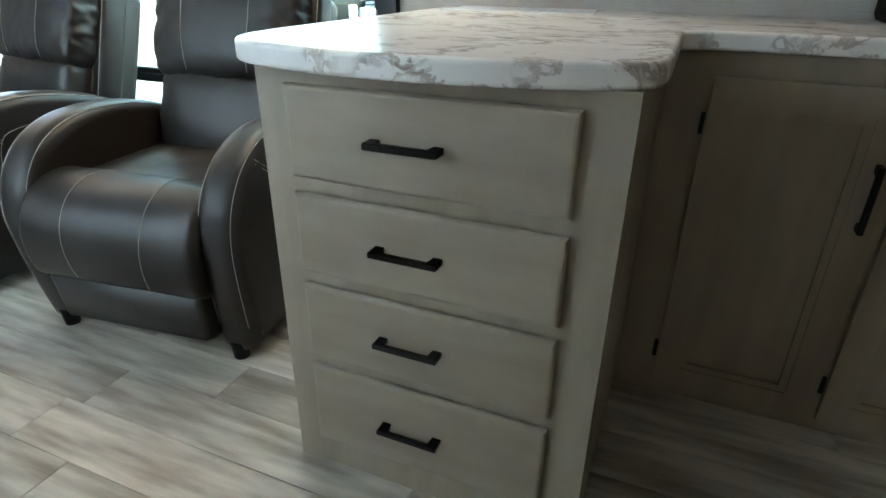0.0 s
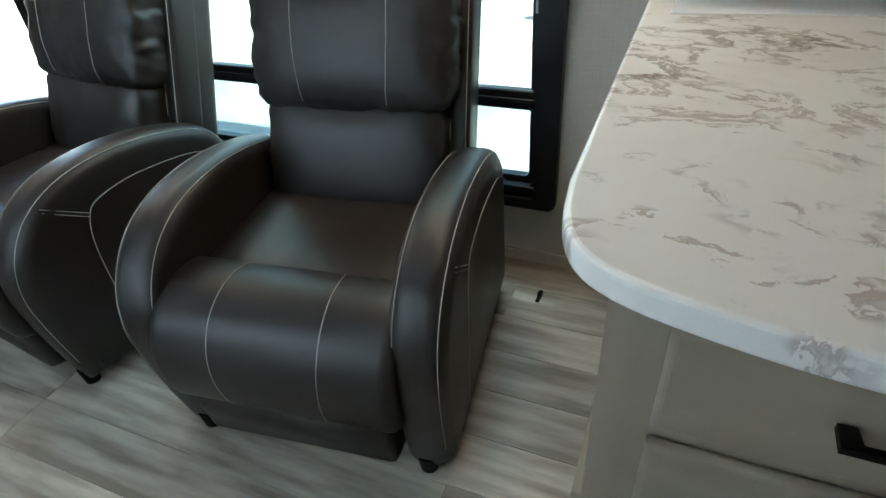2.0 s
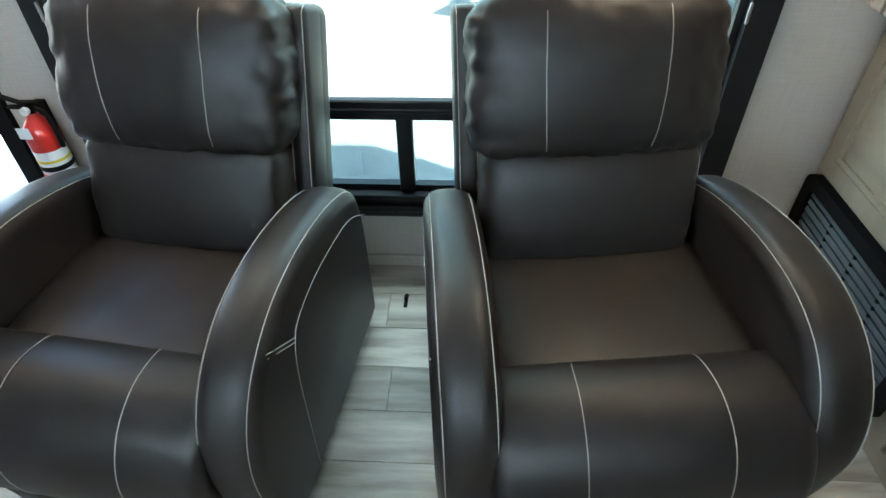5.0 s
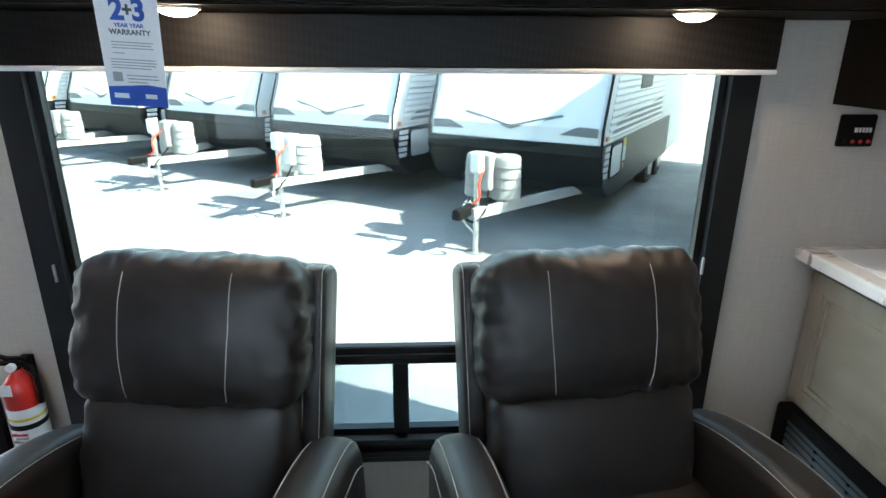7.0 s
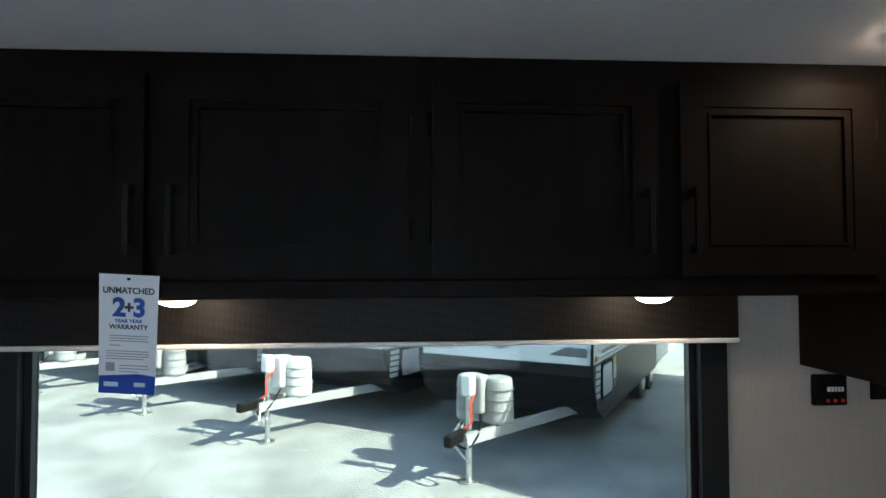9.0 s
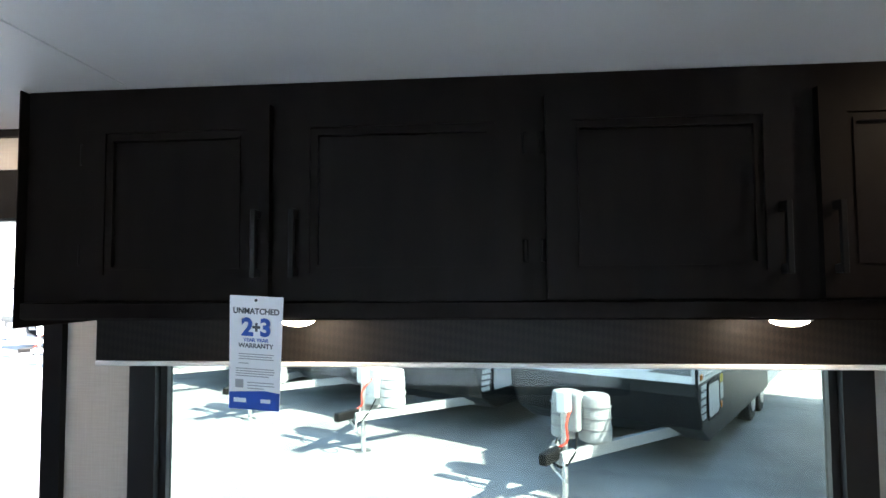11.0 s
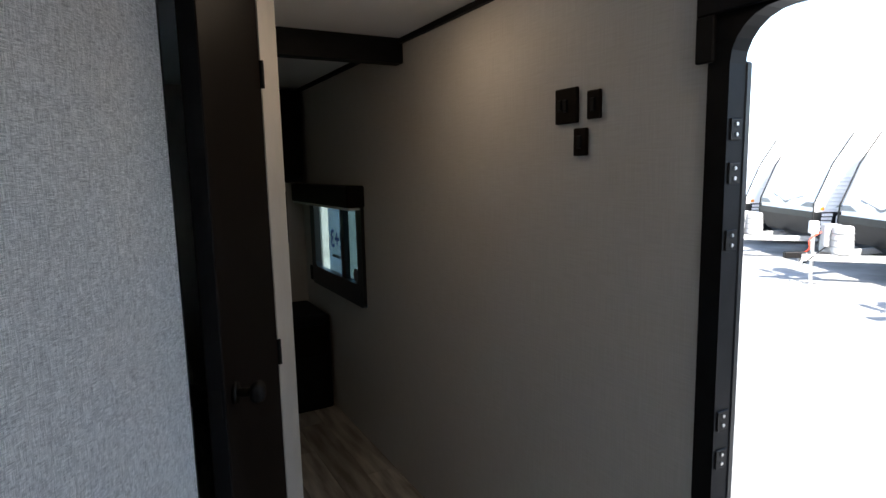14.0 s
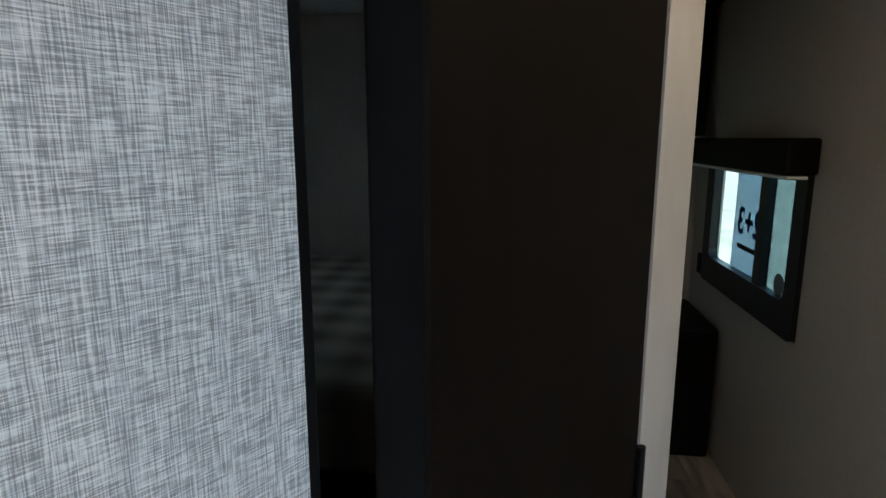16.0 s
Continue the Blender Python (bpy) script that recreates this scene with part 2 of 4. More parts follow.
M_ASPHALT = material("sunlit_asphalt", (0.30, 0.30, 0.29), 0.9, var=0.22, scale=1.2, bump=0.3, bscale=60)
M_TR_WHITE = material("white_fibreglass", (0.72, 0.72, 0.72), 0.35, var=0.04, scale=2)
M_TR_BLACK = material("black_fibreglass", (0.009, 0.010, 0.011), 0.4, spec=0.25, var=0.25, scale=4)
M_TR_GREY = material("grey_decal", (0.14, 0.145, 0.15), 0.4, var=0.1)
M_TANK = material("grey_tank_cover", (0.30, 0.30, 0.30), 0.55, var=0.08, scale=6)
M_TANKWHITE = material("white_tank_cover", (0.68, 0.68, 0.67), 0.5, var=0.05, scale=6)
M_TYRE = material("tyre_rubber", (0.02, 0.02, 0.02), 0.85)
def blind_material(name):
    m = bpy.data.materials.new(name)
    m.use_nodes = True
    nt = m.node_tree
    nt.nodes.remove(nt.nodes["Principled BSDF"])
    df, tl, mx = (nt.nodes.new(n) for n in ("ShaderNodeBsdfDiffuse", "ShaderNodeBsdfTranslucent", "ShaderNodeMixShader"))
    df.inputs["Color"].default_value = (0.8, 0.82, 0.84, 1)
    tl.inputs["Color"].default_value = (0.72, 0.80, 0.86, 1)
    mx.inputs["Fac"].default_value = 0.6
    nt.links.new(df.outputs["BSDF"], mx.inputs[1])
    nt.links.new(tl.outputs["BSDF"], mx.inputs[2])
    nt.links.new(mx.outputs["Shader"], nt.nodes["Material Output"].inputs["Surface"])
    return m


M_BLIND = blind_material("white_translucent_blind")
M_FROST = glass_material("frosted_pane", (0.22, 0.29, 0.29))
M_PLAID = plaid_material("plaid_blanket")
M_ORANGE = material("amber_lens", (0.8, 0.25, 0.02), 0.3)
M_REDCABLE = material("red_cable", (0.6, 0.05, 0.02), 0.5)
M_HEDGE = material("green_hedge", (0.06, 0.12, 0.03), 0.9, var=0.5, scale=6)


# ---------------------------------------------------------------- mesh helpers
def link_mesh(name, bm, mat, smooth=False):
    me = bpy.data.meshes.new(name)
    bmesh.ops.recalc_face_normals(bm, faces=bm.faces)
    bm.to_mesh(me)
    bm.free()
    me.materials.append(mat)
    if smooth:
        for p in me.polygons:
            p.use_smooth = True
    return new(name, me)


def part(name, bm, mat, parent=None, label="", smooth=False):
    ob = link_mesh(name, bm, mat, smooth)
    if parent is not None:
        ob.parent = parent
    if label:
        ob["label"] = label
    return ob


def thing(name, label, category, x=0, y=0, z=0, rz=0, group="", kind=""):
    ob = new(name)
    ob.empty_display_size = 0.1
    ob.matrix_world = pose(x, y, z, 0, 0, rz)
    return tagged(ob, label, category, group, kind)


def box(x0, x1, y0, y1, z0, z1, bevel=0.0, seg=2, bm=None):
    own = bmesh.new()
    bmesh.ops.create_cube(own, size=1)
    for v in own.verts:
        v.co = Vector(((x0 + x1) / 2 + v.co.x * (x1 - x0), (y0 + y1) / 2 + v.co.y * (y1 - y0), (z0 + z1) / 2 + v.co.z * (z1 - z0)))
    if bevel:
        bmesh.ops.bevel(own, geom=own.edges[:], offset=bevel, segments=seg, affect='EDGES', profile=0.5)
    return join(bm, own)


def join(bm, other):
    if bm is None:
        return other
    me = bpy.data.meshes.new("tmp")
    other.to_mesh(me)
    other.free()
    bm.from_mesh(me)
    bpy.data.meshes.remove(me)
    return bm


def prism(points, h0, h1, axis="z", bevel=0.0, seg=2, bm=None):
    """Extrudes a plane outline along an axis. Points are (x, y) for z, (y, z) for x, (x, z) for y."""
    own = bmesh.new()

    def at(p, h):
        return {"z": (p[0], p[1], h), "x": (h, p[0], p[1]), "y": (p[0], h, p[1])}[axis]
    lo = [own.verts.new(at(p, h0)) for p in points]
    hi = [own.verts.new(at(p, h1)) for p in points]
    f0, f1 = own.faces.new(lo), own.faces.new(hi[::-1])
    n = len(points)
    for i in range(n):
        own.faces.new((lo[i], hi[i], hi[(i + 1) % n], lo[(i + 1) % n]))
    bmesh.ops.recalc_face_normals(own, faces=own.faces)
    if bevel:
        edges = list({e for f in (f0, f1) for e in f.edges})
        bmesh.ops.bevel(own, geom=edges, offset=bevel, segments=seg, affect='EDGES', profile=0.5)
    return join(bm, own)


def cylinder(r, h0, h1, x=0, y=0, r2=None, n=24, axis="z", bm=None, bevel=0.0):
    own = bmesh.new()
    bmesh.ops.create_cone(own, cap_ends=True, segments=n, radius1=r, radius2=r if r2 is None else r2, depth=h1 - h0)
    if bevel:
        bmesh.ops.bevel(own, geom=[e for e in own.edges if len(e.link_faces) == 2 and any(len(f.verts) > 4 for f in e.link_faces)],
                        offset=bevel, segments=2, affect='EDGES', profile=0.5)
    rot = {"z": Matrix(), "x": Matrix.Rotation(radians(90), 4, 'Y'), "y": Matrix.Rotation(radians(-90), 4, 'X')}[axis]
    mid = (h0 + h1) / 2
    loc = {"z": (x, y, mid), "x": (mid, x, y), "y": (x, mid, y)}[axis]
    own.transform(Matrix.Translation(loc) @ rot)
    return join(bm, own)


def tube(points, r, n=6, bm=None, closed=False):
    own = bmesh.new()
    pts = [Vector(p) for p in points]
    rings = []
    for i, p in enumerate(pts):
        a = pts[i - 1] if (i or closed) else p
        b = pts[(i + 1) % len(pts)] if (i < len(pts) - 1 or closed) else p
        d = (b - a).normalized()
        u = d.orthogonal().normalized() if not rings else (last - d * last.dot(d)).normalized()
        last = u
        w = d.cross(u)
        rings.append([own.verts.new(p + (u * math.cos(k * math.tau / n) + w * math.sin(k * math.tau / n)) * r) for k in range(n)])
    m = len(rings)
    for i in range(m if closed else m - 1):
        a, b = rings[i], rings[(i + 1) % m]
        for k in range(n):
            own.faces.new((a[k], a[(k + 1) % n], b[(k + 1) % n], b[k]))
    if not closed:
        own.faces.new(rings[0])
        own.faces.new(rings[-1][::-1])
    return join(bm, own)


def smooth_line(points, n=6):
    """A Catmull-Rom line through the points."""
    p = [Vector(q) for q in points]
    p = [p[0] * 2 - p[1]] + p + [p[-1] * 2 - p[-2]]
    out = []
    for i in range(1, len(p) - 2):
        for k in range(n):
            t = k / n
            a, b, c, d = p[i - 1:i + 3]
            out.append(0.5 * ((2 * b) + (c - a) * t + (2 * a - 5 * b + 4 * c - d) * t * t + (3 * b - a - 3 * c + d) * t ** 3))
    out.append(p[-2])
    return out


def rounded(x0, x1, y0, y1, r, n=6):
    out = []
    for cx, cy, a in ((x1 - r, y1 - r, 0), (x0 + r, y1 - r, 90), (x0 + r, y0 + r, 180), (x1 - r, y0 + r, 270)):
        for k in range(n + 1):
            q = radians(a + 90 * k / n)
            out.append((cx + r * math.cos(q), cy + r * math.sin(q)))
    return out


def ring_prism(outer, inner, h0, h1, axis, bm=None):
    """A frame between two outlines with the same number of points."""
    own = bmesh.new()

    def at(p, h):
        return {"z": (p[0], p[1], h), "x": (h, p[0], p[1]), "y": (p[0], h, p[1])}[axis]
    o0, o1, i0, i1 = ([own.verts.new(at(p, h)) for p in ps] for ps, h in ((outer, h0), (outer, h1), (inner, h0), (inner, h1)))
    n = len(outer)
    for k in range(n):
        j = (k + 1) % n
        for a, b in ((o0, o1), (i1, i0), (o1, i1), (i0, o0)):
            own.faces.new((a[k], b[k], b[j], a[j]))
    return join(bm, own)


def superbox(sx, sy, sz, e=0.35, cells=14, wrinkle=0.0, seed=0.0, bm=None, at=(0, 0, 0), puff=None, pucker=0.0):
    """A soft cushion: a superellipsoid with creases near its rim."""
    own = bmesh.new()
    bmesh.ops.create_cube(own, size=2)
    bmesh.ops.subdivide_edges(own, edges=own.edges[:], cuts=max(6, cells), use_grid_fill=True)
    n = 2 / e
    for v in own.verts:
        d = v.co.normalized()
        c = v.co / (abs(v.co.x) ** n + abs(v.co.y) ** n + abs(v.co.z) ** n) ** (1 / n)
        p = Vector((c.x * sx / 2, c.y * sy / 2, c.z * sz / 2))
        if puff:
            p.y -= puff * (1 - min(1, abs(c.x)) ** 2.5) * (1 - min(1, abs(c.z)) ** 2.5) * (1 if c.y < 0 else 0)
        if wrinkle:
            rim = max(abs(c.x), abs(c.z)) ** 4
            q = Vector((p.x * 14 + seed, p.y * 8, p.z * 14))
            p += d * wrinkle * (0.25 + rim) * (noise.noise(q) + 0.6 * noise.noise(q * 2.3) + 0.45 * rim * noise.noise(Vector((q.x * 5.0, q.y * 2, q.z * 2.2))))
        if pucker:
            edge = max(abs(c.x), abs(c.z)) ** 7
            run = p.z if abs(c.x) > abs(c.z) else p.x
            p += d * pucker * edge * (noise.noise(Vector((run * 30 + seed, 3.1, c.y))) + 0.5 * noise.noise(Vector((run * 62, seed, c.y * 2))))
        v.co = p + Vector(at)
    return join(bm, own)


def lettering(name, text, size, m, mat, parent, squash=1.0, bold=0.0):
    cu = bpy.data.curves.new(name, 'FONT')
    cu.body = text
    cu.size = size
    cu.align_x = 'CENTER'
    cu.extrude = 0.0004
    cu.offset = bold
    cu.fill_mode = 'BOTH'
    tmp = bpy.data.objects.new(name, cu)
    scene.collection.objects.link(tmp)
    me = bpy.data.meshes.new_from_object(tmp.evaluated_get(bpy.context.evaluated_depsgraph_get()))
    bpy.data.objects.remove(tmp)
    bpy.data.curves.remove(cu)
    me.materials.clear()
    me.materials.append(mat)
    me.transform(Matrix.Diagonal((squash, 1, 1, 1)))
    ob = new(name, me)
    ob.parent = parent
    ob.matrix_local = m
    return ob


def structure(name, bm, mat, label, category, smooth=False):
    return tagged(link_mesh(name, bm, mat, smooth), label, category, kind="structure")


# ---------------------------------------------------------------- shell
CEIL, BACK, RIGHT, FAR, TH = 2.075, -2.42, 4.2, -4.1, 0.06
WX0, WX1, WZ0, WZ1 = 0.0, 1.930, 0.235, 1.50      # living-room window
DX0, DX1, DZ1 = -0.835, -0.262, 1.808               # entry door opening
BX0, BX1, BZ0, BZ1 = -3.89, -2.94, 0.775, 1.43     # bedroom window
wall = box(FAR - TH, BX0, 0, TH, 0, CEIL)
for a in ((BX0, BX1, 0, TH, 0, BZ0), (BX0, BX1, 0, TH, BZ1, CEIL), (BX1, DX0 - 0.04, 0, TH, 0, CEIL), (DX0 - 0.04, DX1 + 0.05, 0, TH, DZ1 + 0.045, CEIL),
          (DX1 + 0.05, WX0 + 0.03, 0, TH, 0, CEIL), (WX0 + 0.03, WX1 - 0.03, 0, TH, 0, WZ0 + 0.03), (WX0 + 0.03, WX1 - 0.03, 0, TH, WZ1, CEIL),
          (WX1 - 0.03, RIGHT + TH, 0, TH, 0, CEIL)):
    wall = box(*a, bm=wall)
structure("wall_north", wall, M_WALL, "beige textured wallboard side wall with window and entry door", "wall")
SX0, SX1, SZ0, SZ1 = -0.35, 1.90, 0.85, 1.85
QX0, QX1, QZ0, QZ1 = -3.35, -2.75, 1.0, 1.4        # unseen bunk-room window, added to light the bed
sw = box(FAR - TH, QX0, BACK - TH, BACK, 0, CEIL)
for a in ((QX0, QX1, BACK - TH, BACK, 0, QZ0), (QX0, QX1, BACK - TH, BACK, QZ1, CEIL), (QX1, SX0, BACK - TH, BACK, 0, CEIL), (SX0, SX1, BACK - TH, BACK, 0, SZ0), (SX0, SX1, BACK - TH, BACK, SZ1, CEIL), (SX1, RIGHT + TH, BACK - TH, BACK, 0, CEIL)):
    sw = box(*a, bm=sw)
structure("wall_south", sw, M_WALL, "plain beige textured wallboard side wall", "wall")
structure("wall_east", box(RIGHT, RIGHT + TH, BACK, 0, 0, CEIL), M_WALL, "plain beige wallboard end wall", "wall")
fw = box(FAR - TH, FAR, BACK, -0.52, 0, CEIL)
for a in ((FAR - TH, FAR, -0.52, -0.12, 0, 1.02), (FAR - TH, FAR, -0.52, -0.12, 1.40, CEIL), (FAR - TH, FAR, -0.12, 0, 0, CEIL)):
    fw = box(*a, bm=fw)
structure("wall_west", fw, M_WALL, "beige wallboard end wall of the bedroom with a small window", "wall")
structure("ceiling", box(FAR - TH, RIGHT + TH, BACK - TH, TH, CEIL, CEIL + 0.08), M_CEIL, "white smooth ceiling board", "ceiling")
structure("floor", box(FAR - TH, RIGHT + TH, BACK - TH, TH, -0.12, -0.004), M_JOINT, "greige wood-look vinyl plank floor", "floor")

# diagonal partition with the bunk-room doorway
E0, HJ, CN = Vector((-1.284, -1.029)), Vector((-1.767, -0.741)), Vector((-1.965, -0.645))
U = (E0 - HJ).normalized()
NRM = Vector((-U.y, U.x)) if -U.y > 0 else Vector((U.y, -U.x))
NRM = NRM if NRM.y > 0 else -NRM
LEFT = E0 + U * 0.50


def slab(a, b, thick, z0, z1):
    pa, pb = Vector(a), Vector(b)
    n = Vector((-(pb - pa).y, (pb - pa).x)).normalized()
    n = n if n.y > 0 else -n
    return prism([tuple(pa), tuple(pb), tuple(pb - n * thick), tuple(pa - n * thick)], z0, z1)


structure("wall_partition_linen", slab(E0 - U * 0.006, LEFT, 0.045, 0, CEIL), M_FABRIC, "angled partition in grey woven-linen wallboard", "wall")
structure("wall_partition_jamb", prism([tuple(HJ), tuple(CN), (FAR, CN.y), (FAR, CN.y - 0.04), (CN.x + 0.01, CN.y - 0.04), tuple(HJ - NRM * 0.045)], 0, CEIL), M_JAMB,
          "pale textured jamb wall beside the angled doorway", "wall")
structure("trim_partition", slab(E0 - U * 0.013, E0 - U * 0.006, 0.055, 0, CEIL), M_BLACK, "thin black edge trim of the partition", "trim")
structure("trim_post", slab(LEFT, LEFT + U * 0.05, 0.06, 0, CEIL), M_POST, "greige wood corner post of the partition", "trim")
structure("wall_pantry", prism([tuple(LEFT + U * 0.05), tuple(LEFT + U * 0.05 + Vector((0.12, -0.16))), (-0.69, BACK), (-0.75, BACK), tuple(LEFT + U * 0.05 - NRM * 0.06)], 0, CEIL),
          M_DARKWOOD, "dark-stained wooden pantry side wall", "wall")
structure("beam_hall", box(-2.47, -2.40, -0.645, 0, 1.972, CEIL), M_BLACK, "black ceiling beam across the hall", "beam")
structure("trim_ceiling", box(FAR, -0.08, -0.016, 0, CEIL - 0.022, CEIL), M_BLACK, "thin black trim between wall and ceiling", "trim")
structure("ceiling_batten", box(0.165, 0.180, BACK, -0.34, CEIL - 0.004, CEIL), M_CEIL, "white seam batten on the ceiling", "trim")
structure("baseboard", box(0.0, 2.18, -0.010, 0, 0, 0.045), M_WALL, "low beige baseboard under the window", "baseboard")

# ---------------------------------------------------------------- living-room window
win = thing("window_1", "large black-framed window with sliding lower panes", "window", kind="structure")
o4 = rounded(WX0, WX1, WZ0, WZ1, 0.03)
i4 = rounded(WX0 + 0.075, WX1 - 0.075, WZ0 + 0.085, WZ1 - 0.04, 0.025)
part("window_frame", ring_prism(o4, i4, -0.03, 0.022, "y"), M_FRAME, win, "black aluminium frame")
part("inner_track", ring_prism(rounded(WX0 + 0.06, WX1 - 0.06, WZ0 + 0.06, WZ1 - 0.04, 0.025), rounded(WX0 + 0.095, WX1 - 0.095, WZ0 + 0.108, WZ1 - 0.06, 0.02), -0.005, 0.024, "y"), M_FRAME, win)
part("mid_rail", box(WX0 + 0.08, WX1 - 0.08, -0.018, 0.0115, 0.575, 0.636, 0.004, 1, bm=box(WX0 + 0.08, WX1 - 0.08, -0.024, 0.02, 0.60, 0.612, 0.002, 1)), M_FRAME, win)
for mx in (0.958, 0.35, 1.53):
    part("mullion", box(mx, mx + 0.048, -0.016, 0.018, 0.33, 0.59, 0.003, 1), M_FRAME, win)
part("lower_sill_rail", box(WX0 + 0.07, WX1 - 0.07, -0.045, 0.02, 0.262, 0.285, 0.003, 1, bm=box(WX0 + 0.07, WX1 - 0.07, -0.038, 0.02, 0.305, 0.322, 0.002, 1)), M_FRAME, win)
for px in (0.0, 1.0):
    part("latch", box(WX0 + 0.05 + px * 1.80, WX0 + 0.056 + px * 1.80, -0.036, -0.029, 0.86, 0.91), M_STEEL, win, "small bright latch")
p = part("pane", box(WX0 + 0.09, WX1 - 0.09, 0.012, 0.016, 0.63, WZ1 - 0.05), M_GLASS, win)
p.visible_shadow = False
for a, b in ((0.09, 0.36), (0.39, 0.965), (1.0, 1.535), (1.57, 1.83)):
    p = part("pane", box(a, b, 0.02, 0.024, 0.335, 0.595), M_TINT, win)
    p.visible_shadow = False

# ---------------------------------------------------------------- entry door
door = thing("door_1", "black-framed entry doorway standing open to daylight", "door", kind="structure")
do = rounded(DX0 - 0.05, DX1 + 0.056, -0.08, DZ1 + 0.05, 0.03)
di = rounded(DX0, DX1, 0.0, DZ1, 0.095)
part("door_frame", ring_prism(do, di, -0.022, 0.030, "y"), M_BLACK, door, "black moulded door frame")
part("header_plate", box(-0.908, -0.10, -0.036, -0.0225, 1.812, 1.953, 0.003, 1, bm=box(-0.908, DX0 - 0.03, -0.036, -0.0225, 1.719, 1.8125, 0.003, 1)), M_BLACK, door, "dark brown cover plate above the opening")
part("outer_jamb", box(DX0 - 0.045, DX0 + 0.002, 0.0305, 0.052, 0.0, 1.72, 0.004, 1), M_FRAME, door)
for hz in (1.56, 1.47, 1.33, 0.93, 0.84, 0.72, 0.35):
    part("strike_plate", box(DX0 + 0.0003, DX0 + 0.004, -0.015, 0.022, hz, hz + 0.045, 0.002, 1), M_BLACKMETAL, door)
    for dz in (0.012, 0.033):
        part("screw", cylinder(0.004, DX0 + 0.0035, DX0 + 0.0065, 0.004, hz + dz, n=8, axis="x"), M_STEEL, door)
part("threshold", box(DX0 - 0.03, DX1 + 0.03, -0.03, 0.10, -0.01, 0.015, 0.004, 1), M_STEEL, door, "bright metal threshold")

# ---------------------------------------------------------------- bedroom window
bw = thing("window_2", "small black-framed bedroom window under a dark blind box", "window", kind="structure")
part("window_frame", ring_prism(rounded(BX0, BX1, BZ0, BZ1, 0.03), rounded(BX0 + 0.09, BX1 - 0.08, BZ0 + 0.12, BZ1 - 0.06, 0.04), -0.018, 0.02, "y"), M_FRAME, bw)
part("mullion", box(-3.30, -3.24, -0.012, 0.02, BZ0 + 0.11, BZ1 - 0.05), M_FRAME, bw)
for a, b, mt in ((BX0 + 0.09, -3.29, M_GLASS), (-3.25, BX1 - 0.07, M_FROST)):
    p = part("pane", box(a, b, 0.012, 0.016, BZ0 + 0.11, BZ1 - 0.05), mt, bw)
    p.visible_shadow = False
vb = thing("blind_box", "dark blind box with white lower rail over the bedroom window", "blind")
part("box", box(-4.02, -2.915, -0.10, 0, 1.325, 1.44, 0.01), M_DARKWOOD, vb)
part("rail", box(-4.02, -2.915, -0.095, -0.03, 1.312, 1.324, 0.003, 1), M_WHITE, vb, "white lower rail")
wc = thing("window_card", "white warranty card standing behind the bedroom glass", "card")
part("card", box(-3.62, -3.29, 0.020, 0.022, 0.87, 1.31), M_BLIND, wc)
lettering("print", "2+3", 0.155, pose(-3.46, 0.0192, 1.05, 90, 0, 0) @ Matrix.Diagonal((-1, 1, 1, 1)), M_BLUE, wc, 1.0, 0.004)
part("print_bar", box(-3.56, -3.35, 0.0185, 0.0197, 0.985, 1.005), M_DARKPRINT, wc)
part("sticker", cylinder(0.04, 0.008, 0.0105, -3.12, 0.93, axis="y", n=20), M_TR_GREY, bw, "round dark sticker")

# west window
ww = thing("window_3", "small black-framed end-wall window", "window", kind="structure")
part("window_frame", ring_prism(rounded(-0.52, -0.12, 1.02, 1.40, 0.02), rounded(-0.47, -0.17, 1.07, 1.35, 0.02), FAR - 0.06, FAR + 0.02, "x"), M_FRAME, ww)
p = part("pane", box(FAR - 0.02, FAR - 0.016, -0.48, -0.16, 1.06, 1.36), M_DUSK, ww)
p.visible_shadow = False

# unseen south windows, added so their blinds glow softly onto the drawers and bunk bed
for nm, a, b, c, d in (("window_4", SX0, SX1, SZ0, SZ1), ("window_5", QX0, QX1, QZ0, QZ1)):
    bl = thing(nm, "unseen black-framed window with a drawn white blind, added as a soft daylight source", "window", kind="structure")
    part("window_frame", ring_prism(rounded(a, b, c, d, 0.03), rounded(a + 0.05, b - 0.05, c + 0.05, d - 0.05, 0.03), BACK - 0.06, BACK + 0.02, "y"), M_FRAME, bl)
    part("blind", box(a + 0.04, b - 0.04, BACK - 0.03, BACK - 0.027, c + 0.04, d - 0.04), M_BLIND, bl, "white translucent blind")

